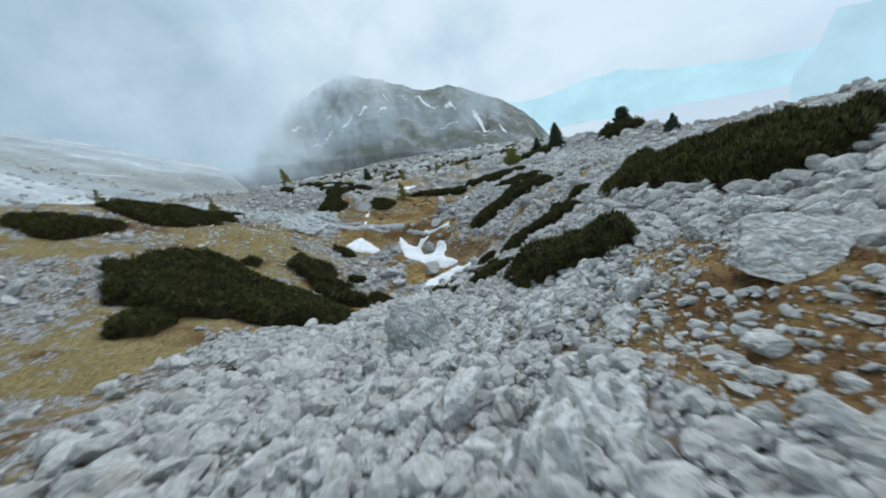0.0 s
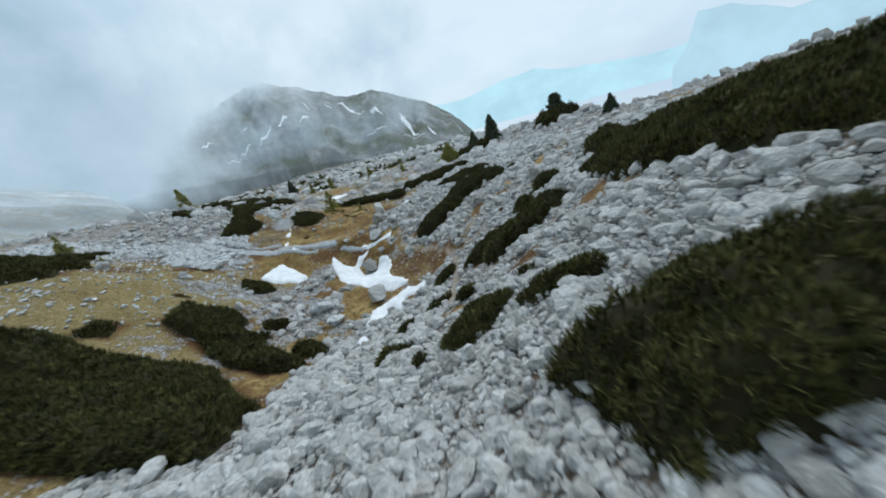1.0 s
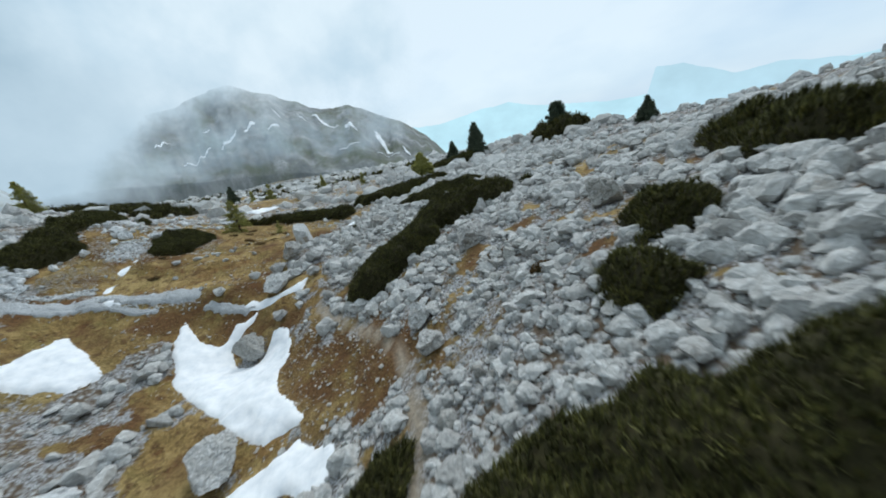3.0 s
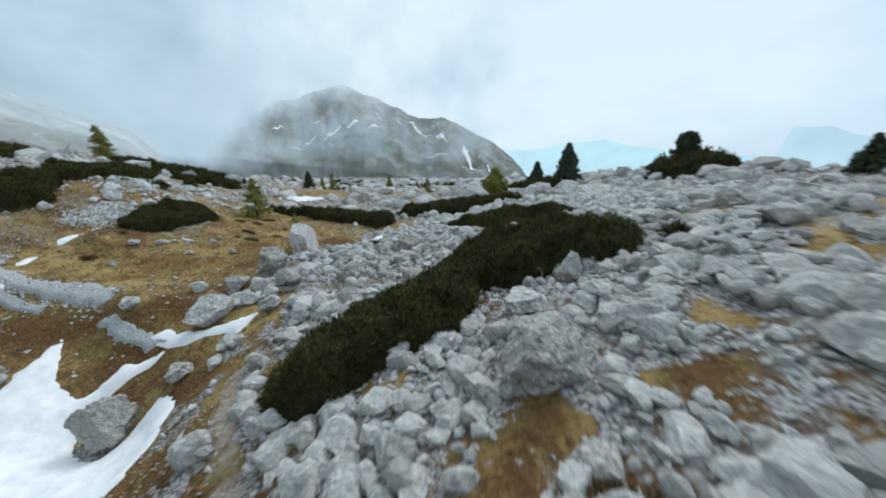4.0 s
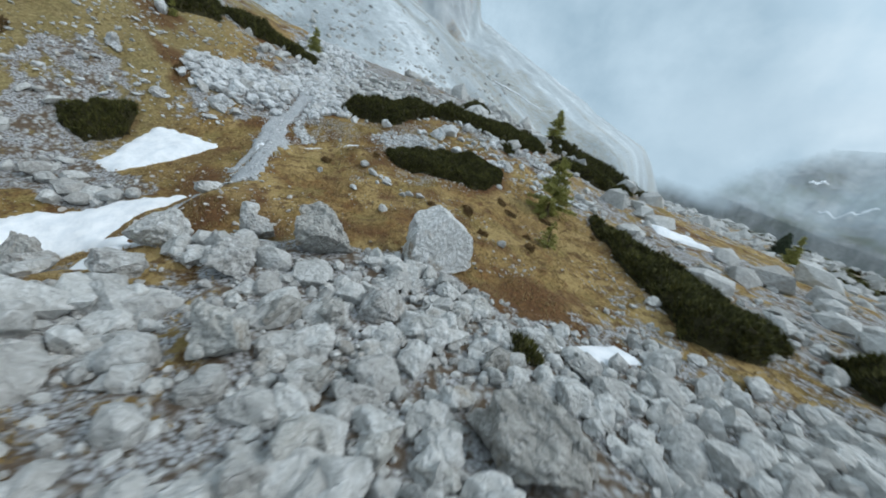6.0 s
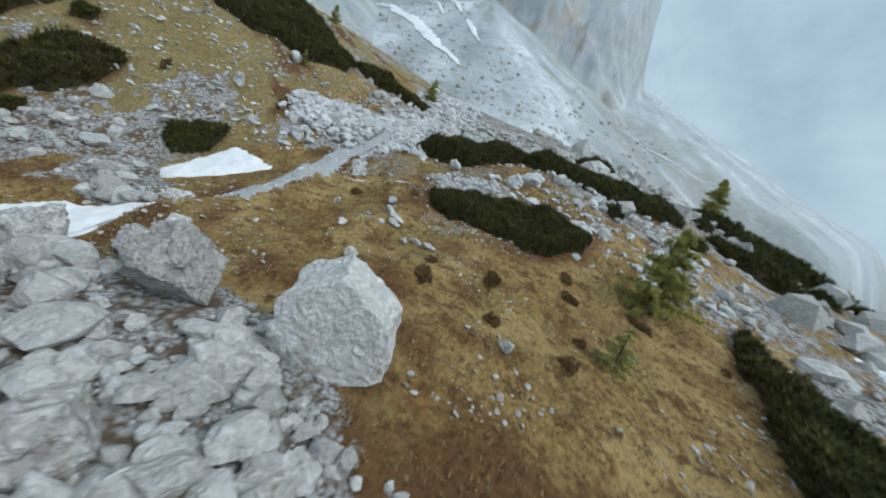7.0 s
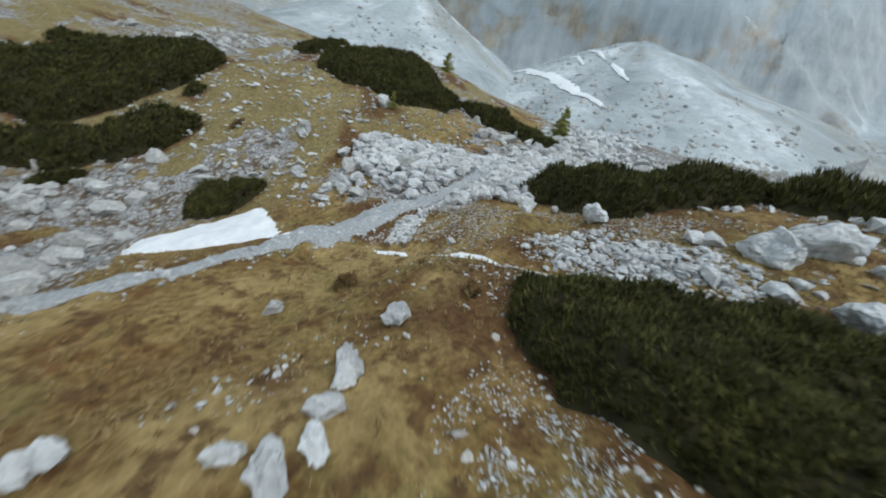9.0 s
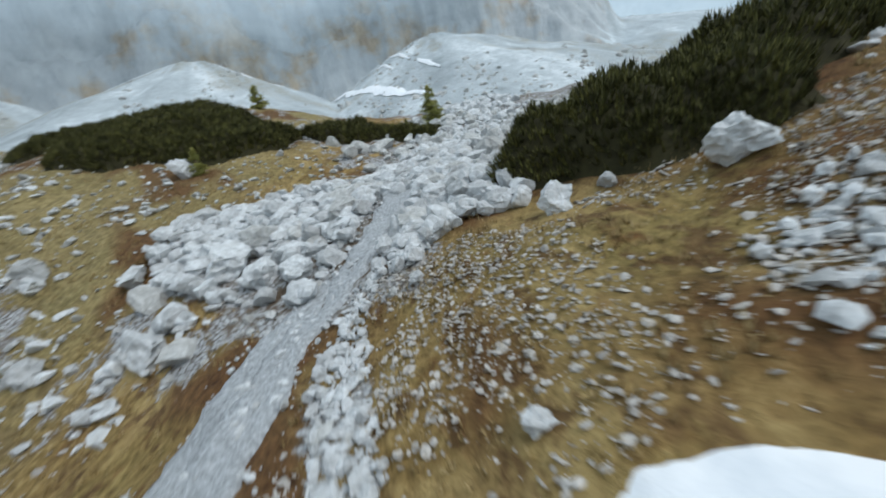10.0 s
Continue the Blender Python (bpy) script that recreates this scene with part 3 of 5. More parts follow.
def talus_field(x, y):
    edge = np.interp(y, [-10, 8, 14, 24, 30, 34.5, 36.5, 42, 60], [-5.0, -4.0, -1.6, -0.9, -2.4, -2.6, 0.6, 3.0, 4.0])
    t = 0.50 + 0.6 * (fbm(x, y, 5.0, 3, 50) - 0.5) + 0.5 * (fbm(x, y, 1.6, 2, 52) - 0.5)
    t = t + step(-0.9, 0.9, x - edge) * (0.55 - 0.25 * step(40, 55, y))
    t = t - 0.5 * step(0.55, 0.61, fbm(x, y, 1.15, 3, 54)) * step(9, 14, y) * (1 - step(31, 34, y))
    for cx, cy, rx, ry, turn, k in (
        (-7.0, 35.5, 5.6, 6.2, 20, -0.75), (-7.5, 29.3, 5.5, 1.6, 0, -0.5), (-4.8, 29.6, 2.2, 2.0, 0, -0.35), (-14, 23, 5.5, 7, 0, -0.42),
        (-10, 5, 7.5, 5, 20, -0.16), (-15, 21, 4, 4, 0, -0.16), (2.3, 3.0, 1.2, 1.7, -30, -0.8), (0.0, 21.5, 1.2, 2.6, -10, -0.55),
        (-12.5, 34.5, 3, 4, 30, -0.1), (-7.3, 26.2, 0.9, 3.2, -25, 0.7), (-11.6, 24.2, 2.0, 1.5, 25, 0.7), (-14.4, 30.0, 2.6, 1.5, 35, 0.75),
        (-12.8, 28.6, 1.5, 2.0, 0, 0.45), (-4.0, 22.0, 1.0, 2.2, 15, -0.5), (-9.0, 22.5, 2.5, 3, 0, 0.2), (-10.5, 36.6, 1.1, 1.6, 30, 0.55),
        (-13.6, 29.8, 2.6, 1.6, 40, 0.5), (-10.4, 35.2, 0.9, 0.9, 0, 0.6), (-10.6, 31.5, 0.7, 0.28, 5, 0.7), (-11.9, 29.2, 0.5, 0.5, 0, 0.5), (0.9, 23.4, 1.1, 2.6, 25, -0.55), (-0.6, 23.6, 0.8, 1.6, 0, -0.5), (5.6, 24.2, 0.7, 0.6, 0, -0.42), (3.9, 21.6, 0.35, 0.3, 0, -0.42), (4.6, 21.1, 0.4, 0.35, 0, -0.42), (5.8, 20.9, 0.5, 0.4, 0, -0.42), (2.2, 23.7, 0.4, 0.5, 0, -0.4), (2.6, 2.6, 1.3, 1.0, 20, -0.6), (-16.5, 12.5, 3.5, 2.0, 30, 0.4), (-7.4, 21.6, 3.2, 2.0, -20, 0.35), (-4.4, 18.6, 1.3, 2.2, 0, 0.5), (-11.0, 24.7, 2.4, 1.1, 20, 0.35), (-17.5, 34.0, 3.5, 2.6, -40, 0.6), (-24, 43, 9, 6, 0, 0.35), (-11.2, 18.4, 1.4, 1.2, 0, 0.35), (-4.6, 22.9, 0.8, 1.0, 0, -0.5), (-8.0, 24.3, 0.6, 0.8, 0, -0.5), (4.1, 27.6, 0.5, 1.0, 0, -0.6), (5.8, 27.3, 0.6, 0.4, 0, -0.6), (-15.5, 18.0, 2.5, 1.5, 20, 0.3), (-16, 9, 4, 4, 0, 0.15), (-14, 27, 3, 3, 0, -0.12), (-4.4, 7.2, 2.8, 3.4, 0, 0.5), (-3.4, 12.4, 1.7, 3.0, 0, 0.55), (-4.6, 14.6, 1.2, 1.4, 0, 0.4), (-3.2, 17.4, 1.4, 2.0, 0, 0.35), (-6.4, 22.6, 1.6, 1.4, 0, 0.3), (-1.5, 32.6, 1.4, 1.7, 0, 0.55), (-1.3, 34.3, 0.8, 0.9, 0, 0.4), (-2.9, 30.4, 0.9, 0.9, 0, 0.35), (-7.0, 4.6, 3.0, 2.6, 0, 0.22), (-19.5, 31.5, 6.0, 1.6, -4, 0.8), (-23.0, 34.0, 6.0, 4.0, 0, 0.5), (-7.0, 8.8, 1.8, 2.0, 0, 0.5), (4.3, 27.8, 0.45, 0.6, 0, -0.6), (6.2, 27.1, 0.5, 0.4, 0, -0.6),
        (2.85, 4.7, 0.6, 1.0, 0, -0.7), (1.9, 1.9, 0.6, 0.7, 0, -0.7), (2.5, 3.3, 0.5, 0.6, 0, -0.6), (3.8, 5.6, 0.6, 0.6, 0, -0.6), (4.1, 4.5, 0.4, 0.4, 0, -0.5), (2.2, 12.0, 0.5, 0.28, -20, -0.4), (4.9, 13.1, 0.45, 0.3, 0, -0.4), (2.65, 10.8, 0.4, 0.2, 0, -0.4), (0.3, 12.5, 0.7, 0.7, 0, -0.45), (4.37, 24.33, 0.35, 0.3, 0, -0.42), (5.97, 24.48, 0.6, 0.3, 0, -0.42), (6.54, 23.9, 0.5, 0.3, 0, -0.42), (4.8, 23.6, 0.3, 0.3, 0, -0.42), (3.9, 23.8, 0.3, 0.3, 0, -0.42),
    ):
        t = t + k * blob(x, y, cx, cy, rx, ry, turn, 0.45)
    return np.clip(t, 0, 1)


# Bare brown earth.
EARTH = [(4.5, 35.0, 0.5, 0.9), (4.1, 27.6, 0.7, 1.2), (5.8, 27.2, 0.9, 0.5), (-2.2, 27.6, 0.9, 0.6), (2.7, 2.6, 1.4, 1.1), (3.4, 4.4, 1.0, 0.8), (5.6, 24.2, 0.7, 0.6), (3.9, 21.6, 0.4, 0.35), (4.6, 21.1, 0.45, 0.4), (5.8, 20.9, 0.5, 0.4), (0.6, 23.0, 1.3, 2.4), (-0.6, 23.6, 0.8, 1.6), (-3.9, 34.9, 0.5, 0.35), (-4.4, 34.4, 0.35, 0.5), (-6.1, 35.8, 0.25, 0.7), (-5.3, 34.2, 0.3, 0.25), (-8.2, 34.2, 0.4, 0.8), (-10.9, 34.6, 0.5, 0.4), (-3.6, 30.4, 1.2, 0.6), (-3.1, 33.4, 0.5, 0.6), (-7.3, 29.1, 2.0, 0.7), (-5.0, 29.9, 1.2, 0.5), (-4.3, 28.7, 0.9, 0.6), (-3.4, 31.5, 0.7, 0.3), (-3.5, 32.9, 0.9, 0.35), (-2.7, 35.3, 0.5, 0.6), (-1.7, 35.5, 0.6, 0.4), (-4.4, 34.5, 0.35, 0.25), (-6.0, 36.0, 0.22, 0.5), (-4.8, 36.2, 0.3, 0.3), (-7.7, 33.4, 0.22, 0.16), (-6.75, 33.5, 0.2, 0.2), (-6.9, 34.3, 0.3, 0.2), (-7.5, 34.7, 0.3, 0.3), (-6.7, 32.6, 0.25, 0.2), (-8.95, 33.2, 0.2, 0.15), (-8.9, 33.8, 0.2, 0.15), (-8.6, 34.1, 0.35, 0.3), (-8.3, 33.1, 0.2, 0.25), (-5.4, 34.1, 0.3, 0.3), (-4.8, 31.0, 0.6, 0.25), (-4.5, 38.3, 0.35, 0.3), (-13.2, 28.9, 0.5, 0.5), (-10.6, 33.7, 0.3, 0.25), (-10.4, 34.1, 0.35, 0.25), (-6.5, 24.5, 0.8, 1.6), (4.3, 27.8, 0.5, 0.7), (6.2, 27.1, 0.6, 0.45), (2.85, 4.6, 0.7, 1.0), (1.9, 1.9, 0.7, 0.8), (2.5, 3.0, 0.6, 1.0), (3.8, 5.6, 0.6, 0.5), (2.2, 12.0, 0.55, 0.3), (4.9, 13.1, 0.5, 0.3), (2.65, 10.8, 0.45, 0.25), (0.7, 23.8, 1.6, 3.4), (-0.7, 24.0, 1.2, 2.4), (4.37, 24.33, 0.4, 0.35), (5.97, 24.48, 0.6, 0.35), (6.54, 23.9, 0.5, 0.35), (4.8, 23.6, 0.35, 0.35), (3.9, 23.8, 0.35, 0.35), (-6.43, 35.67, 0.2, 0.45), (-5.92, 36.12, 0.26, 0.3), (-4.25, 34.2, 0.42, 0.35), (-8.63, 34.05, 0.22, 0.28), (-7.4, 36.0, 0.3, 0.8), (-7.1, 36.9, 0.35, 0.8)]


def cover(x, y):
    path = 1 - step(0.08, 0.19, along(FOOTPATH, x, y) + 0.15 * (value_noise(x, y, 0.5, 3) - 0.5))
    damp = np.zeros(np.shape(x))
    for poly, tall, share in THICKETS:
        damp = np.maximum(damp, step(-0.4, 0.1, inside(poly, x, y) + 0.5 * (fbm(x, y, 0.6, 3, 407) - 0.55)))
    for cx, cy, rx, ry in EARTH:
        damp = np.maximum(damp, 0.9 * blob(x, y, cx, cy, rx, ry, 20, 0.6) * step(0.28, 0.52, fbm(x, y, 0.7, 3, 405)))
    damp = np.maximum(damp, 0.9 * step(0.58, 0.66, fbm(x, y, 1.3, 3, 401)) * step(0.40, 0.55, fbm(x, y, 6.0, 2, 403)))
    return talus_field(x, y), path, damp


def turf_tone(x, y):
    """Where the turf is olive rather than ochre: the western meadow."""
    return step(-6.5, -10.5, x + 1.5 * (fbm(x, y, 3.0, 3, 411) - 0.5)) * (1 - step(25.5, 28.5, y))


# ---------------------------------------------------------------- mesh helpers
def mesh_np(name, verts, faces, material, smooth=False):
    verts, faces = np.asarray(verts, np.float32), np.asarray(faces, np.int32)
    n, k = faces.shape
    me = bpy.data.meshes.new(name)
    me.vertices.add(len(verts))
    me.vertices.foreach_set("co", verts.ravel())
    me.loops.add(n * k)
    me.loops.foreach_set("vertex_index", faces.ravel())
    me.polygons.add(n)
    me.polygons.foreach_set("loop_start", np.arange(0, n * k, k, dtype=np.int32))
    me.polygons.foreach_set("loop_total", np.full(n, k, dtype=np.int32))
    me.polygons.foreach_set("use_smooth", np.full(n, smooth))
    me.materials.append(material)
    me.update(calc_edges=True)
    return me


def grid_faces(nu, nv):
    """Quads of a grid whose vertices run along u first."""
    i = (np.arange(nv - 1)[:, None] * nu + np.arange(nu - 1)[None]).ravel()
    return np.stack([i, i + 1, i + nu + 1, i + nu], 1)


def part(name, me, parent, label=""):
    ob = new(name, me)
    ob.parent = parent
    return tagged(ob, label)


def holder(name, x, y, z):
    ob = new(name)
    ob.location = (x, y, z)
    ob.empty_display_size = 0.2
    return ob


rng = np.random.default_rng(7)


def spread(a, b, ratio, first):
    """Ever wider steps from a to b."""
    out, s = [], first
    while a < b:
        a += s
        out.append(a)
        s *= ratio
    return out


# ---------------------------------------------------------------- ground
gx = np.array([-v for v in spread(44, 2600, 1.16, 0.4)][::-1] + list(np.arange(-44, 28.01, 0.25)) + spread(28, 2600, 1.16, 0.4))
gy = np.array([-v for v in spread(6, 900, 1.2, 0.4)][::-1] + list(np.arange(-6, 80.01, 0.25)) + spread(80, 2600, 1.05, 0.4))
GX, GY = np.meshgrid(gx, gy)
GZ = height(GX, GY)
ground_me = mesh_np("ground", np.stack([GX.ravel(), GY.ravel(), GZ.ravel()], 1), grid_faces(len(gx), len(gy)), GROUND, True)
tal, pth, dmp = cover(GX.ravel(), GY.ravel())
layer = ground_me.color_attributes.new("cover", "FLOAT_COLOR", "POINT")
layer.data.foreach_set("color", np.stack([tal, pth, dmp, turf_tone(GX.ravel(), GY.ravel())], 1).astype(np.float32).ravel())
tagged(new("ground", ground_me), "stony alpine ground with ochre dry grass and limestone rubble", "ground", kind="structure")

# ---------------------------------------------------------------- mountains
HUB = np.array([-6.0, 34.0])


def polar(az, r):
    a = np.radians(az)
    return HUB[0] + r * np.sin(a), HUB[1] + r * np.cos(a)


CONES = [(-188, 118, 42, 0.58), (-172, 112, 43, 0.6), (-150, 112, 43, 0.62), (-130, 108, 49, 0.64), (-115, 124, 38, 0.62), (-102, 114, 46, 0.64), (-96, 112, 49, 0.60), (-88, 114, 40, 0.55), (-80, 120, 34, 0.5), (-72, 165, 52, 0.5), (-64, 180, 44, 0.45), (-56, 195, 36, 0.40), (-48, 205, 25, 0.34), (-40, 215, 15, 0.3), (-32, 225, 9, 0.25)]


def fans(az, r):
    """Height of the debris cones and the bearing about the apex of the uppermost one."""
    x, y = polar(az, r)
    cone, ray = np.full(np.shape(x), -1e3), np.zeros(np.shape(x))
    for k, (a, rr, top, slope) in enumerate(CONES):
        cx, cy = polar(a, rr)
        d = np.hypot(x - cx, y - cy)
        h = top - slope * (np.sqrt(d * d + 20.0) - 3.2) + 0.0006 * np.minimum(d, 60) ** 2 + 1.5 * (fbm(x, y, 7.0, 3, 73) - 0.5)
        ray = np.where(h > cone, np.degrees(np.arctan2(y - cy, x - cx)) + 400 * k, ray)
        cone = np.maximum(cone, h)
    return cone, ray


def scree_height(az, r):
    x, y = polar(az, r)
    z = height(x, y) - 0.6
    cone, ray = fans(az, r)
    cone = cone + 1.2 * (fbm(x, y, 14, 3, 71) - 0.5) + 0.8 * (fbm(ray, ray * 0, 9.0, 3, 77, 0.6) - 0.5)
    z = np.maximum(z, cone - 40 * step(-42, -30, az))
    wall = step(-70, -82, az)
    foot = 112 + 13 * (fbm(az, az * 0, 9.0, 3, 81) - 0.5) + 5 * np.abs(fbm(az, r * 0.03, 4.0, 3, 83) - 0.5)
    rise = np.maximum(0, r - foot) / 3.2
    frac = rise - np.floor(rise)
    rise = np.floor(rise) + step(0.45, 1.0, frac + 0.35 * (fbm(az, r * 0.4, 3.5, 4, 85) - 0.5))
    face = np.minimum(rise * 17.0, 160) * (0.7 + 0.6 * fbm(az * 1.0, r * 0.10, 3.4, 4, 91)) * wall + (rise > 0) * wall * 4 * (fbm(az, r * 0.3, 2.2, 4, 93) - 0.5)
    return z + face


maz, mr = np.arange(-196, -28, 0.4), np.concatenate([np.arange(36, 104, 1.0), np.arange(104, 144, 0.5), np.arange(144, 260, 4.0)])
MA, MR = np.meshgrid(maz, mr)
mx, my = polar(MA, MR)
MZ = scree_height(MA, MR)
wm = mesh_np("scree_mountain", np.stack([mx.ravel(), my.ravel(), MZ.ravel()], 1), grid_faces(len(maz), len(mr)), SCREE, True)
wm.materials.append(CLIFF)
slope = np.abs(np.gradient(MZ, axis=0) / np.maximum(0.1, np.gradient(MR, axis=0)))
steep = (slope[:-1, :-1] + slope[1:, 1:]) / 2 > 1.25
wm.polygons.foreach_set("material_index", steep.ravel().astype(np.int32))
lane = wm.color_attributes.new("lane", "FLOAT_COLOR", "POINT")
ray = fans(MA, MR)[1]
lv = 0.6 * fbm(ray, MR * 0.12, 7.0, 4, 95, 0.65) + 0.4 * fbm(mx, my, 6.0, 4, 96)
lb = step(0.54, 0.64, fbm(ray, MR * 0.5, 16.0, 4, 97, 0.6))
lane.data.foreach_set("color", np.stack([lv, lb, lv, np.ones_like(lv)], -1).astype(np.float32).ravel())
tagged(new("backdrop_scree_mountain", wm), "pale grey limestone cliffs above long scree cones", "mountain", kind="structure")

g = np.random.default_rng(61)
n = 5200
ba, br = g.uniform(-190, -62, n), 42 + 62 * g.uniform(0, 1, n) ** 1.3
ok = fbm(ba * 1.0, br * 0.1, 5.0, 3, 98) > 0.47
SCREE_BLOCKS = (ba[ok], br[ok], 0.10 + 0.5 * g.uniform(0, 1, ok.sum()) ** 4)

AZ_CREST = [-62, -50, -40, -32, -27, -24, -22, -19, -16, -14, -12, -9, -6, -3.5, -1.5, 1.5, 4, 7, 9.5, 12, 14, 16, 18]
EL_CREST = [9.0, 9.0, 8.5, 8.5, 8.6, 8.0, 8.4, 9.2, 10.3, 10.3, 9.8, 9.0, 7.8, 6.6, 5.9, 5.9, 5.0, 3.4, 1.8, -0.1, -2.0, -4.2, -6.5]


def peak_height(az, r):
    x, y = polar(az, r)
    crest = 6 + 640 * np.tan(np.radians(np.interp(az, AZ_CREST, EL_CREST)))
    foot = 6 + 430 * np.tan(np.radians(np.interp(az, [-60, -32, -20, -5, 13, 20], [3.0, 0.4, -1.2, -3.3, -5.6, -6.5]))) - 3
    up = np.clip((r - 420) / 220, 0, 1)
    z = foot + (crest - foot) * up ** 0.9
    ribs = fbm(az * 1.0, r * 0.010, 3.4, 4, 101, 0.6) - 0.5
    z = z + (44 * ribs + 18 * (fbm(x, y, 40, 4, 111) - 0.5)) * np.minimum(1, 4 * up * (1.02 - up) + 0.22 * step(0.05, 0.4, up)) - 60 * (up <= 0)
    return np.where(r > 640, z - (r - 640) * 0.8, z)


paz, pr = np.arange(-62, 18, 0.22), np.concatenate([np.arange(405, 660, 3.0), np.arange(660, 760, 20.0)])
PA, PR = np.meshgrid(paz, pr)
px, py = polar(PA, PR)
pm = mesh_np("mountain", np.stack([px.ravel(), py.ravel(), peak_height(PA, PR).ravel()], 1), grid_faces(len(paz), len(pr)), MOUNT, True)
tagged(new("backdrop_mountain", pm), "dark rocky mountain with gullies under low cloud", "mountain", kind="structure")


def ridge(name, az, el, r, haze_glow, label):
    m, n, l, b = graph(name + " haze glow", 1.0)
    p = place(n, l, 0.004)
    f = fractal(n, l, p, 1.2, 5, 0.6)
    # Haze is put into an emitted blue tint; the slopes take no light.
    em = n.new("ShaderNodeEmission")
    l.new(ramp(n, l, f, (0.35, haze_glow), (0.68, tuple(min(1, v * 1.18) for v in haze_glow))), em.inputs[0])
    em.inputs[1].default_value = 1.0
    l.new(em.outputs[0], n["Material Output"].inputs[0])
    a = np.arange(az[0], az[-1], 0.25)
    e = np.interp(a, az, el) + 0.5 * (fbm(a, a * 0, 2.4, 4, int(r)) - 0.5)
    rows = []
    for k, s in enumerate((0.0, 0.5, 1.0)):
        x, y = polar(a, r * (0.9 + 0.1 * s))
        rows.append(np.stack([x, y, -160 + (160 + r * np.tan(np.radians(e))) * s], 1))
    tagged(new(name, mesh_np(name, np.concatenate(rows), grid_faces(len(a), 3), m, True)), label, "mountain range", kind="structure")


ridge("backdrop_range", [4, 10, 15, 20, 26, 30, 34, 40, 46, 60, 80], [0.2, 0.9, 0.6, 1.4, 1.9, 0.8, 0.2, -0.8, -0.6, -0.5, -0.5], 2400, (0.50, 0.76, 0.86), "distant mountain range, blue haze painted into its glow")
ridge("backdrop_massif", [43.5, 45, 46, 49, 52, 54, 58, 64, 74, 90], [-3, -1.0, 2.4, 2.3, 1.0, 0.0, 0.4, -0.6, 1.5, 2.0], 1700, (0.47, 0.68, 0.78), "steep-edged massif, blue-grey haze painted into its glow")


# Snow lying in the gullies of the mountains.
def streak(name, pts, width, surface, lift, label):
    pts = np.array(pts, float)
    t = np.linspace(0, len(pts) - 1, 22 * len(pts))
    az, r = np.interp(t, np.arange(len(pts)), pts[:, 0]), np.interp(t, np.arange(len(pts)), pts[:, 1])
    w = width * (0.1 + 1.5 * fbm(t * 6.0 + 50 * lift + az[0], t * 0, 2.0, 4, 131, 0.7)) * np.sqrt(np.clip(np.minimum(t, t[-1] - t) * 2.0 + 0.08, 0, 1))
    rows = []
    for s in (-1, -0.5, 0, 0.5, 1):
        a = az + np.degrees(s * w / r)
        x, y = polar(a, r)
        rows.append(np.stack([x, y, surface(a, r) + lift * (1 - 0.6 * s * s)], 1))
    return tagged(new(name, mesh_np(name, np.concatenate(rows), grid_faces(len(t), 5), SNOW, True)), label, "snow")


for pts, w in (([(-3.8, 615), (-3.0, 590), (-1.6, 560), (-0.2, 548)], 2.6), ([(5.3, 560), (5.6, 530), (6.4, 505), (7.4, 482)], 3.6), ([(0.8, 530), (1.6, 520), (2.2, 512)], 4.6),
               ([(-9.0, 560), (-8.2, 552)], 2.4), ([(-5.8, 575), (-4.9, 568)], 2.2), ([(-10.4, 505), (-9.6, 512), (-8.8, 520)], 2.8), ([(-13.6, 500), (-12.6, 512), (-11.9, 520)], 2.8), ([(-17.2, 480), (-15.8, 495), (-14.6, 508)], 2.6),
               ([(-22.4, 462), (-20.5, 470), (-18.4, 488)], 2.4), ([(-18.6, 520), (-17.8, 524)], 2.6), ([(-24.5, 505), (-23.0, 520)], 2.0), ([(9.4, 500), (9.9, 492), (10.3, 486)], 2.8), ([(-1.0, 470), (1.0, 476), (2.5, 480)], 2.2), ([(5.0, 470), (7.0, 468), (8.6, 470)], 2.0)):
    streak("snow_streak", pts, w, peak_height, 1.4, "streak of old snow in a mountain gully")
for pts, w in (([(-117, 102), (-113, 90), (-109.6, 76), (-106, 66), (-103, 58), (-98, 50)], 1.3), ([(-103, 96), (-101.5, 90), (-100, 82)], 0.6), ([(-99, 78), (-97.5, 70), (-96, 64)], 0.7), ([(-105.5, 92), (-104, 84), (-103, 78)], 0.4), ([(-127, 100), (-123, 93), (-119, 86)], 0.6), ([(-84, 108), (-78, 100), (-72, 90)], 0.9), ([(-70, 96), (-62, 92), (-56, 90)], 1.0), ([(-97, 112), (-95.5, 111)], 0.8)):
    streak("snow_streak", pts, w, scree_height, 0.35, "band of old snow running down the scree")
for pts, w in (([(-19, 330), (-16, 318), (-13, 312)], 3.0), ([(-6, 260), (-2, 255), (1, 258)], 2.2), ([(-9.5, 118), (-8.6, 112), (-8.0, 108)], 1.1), ([(-3, 150), (-1, 146)], 1.2), ([(5.5, 130), (7.5, 126)], 0.9), ([(-14, 190), (-11, 186)], 1.3), ([(8, 220), (12, 214)], 1.6), ([(2, 95), (4, 93)], 0.5), ([(7.5, 74), (9, 72)], 0.45)):
    streak("snow_streak", pts, w, lambda a, r: height(*polar(a, r)), 0.3, "streak of old snow on the rocky plateau")


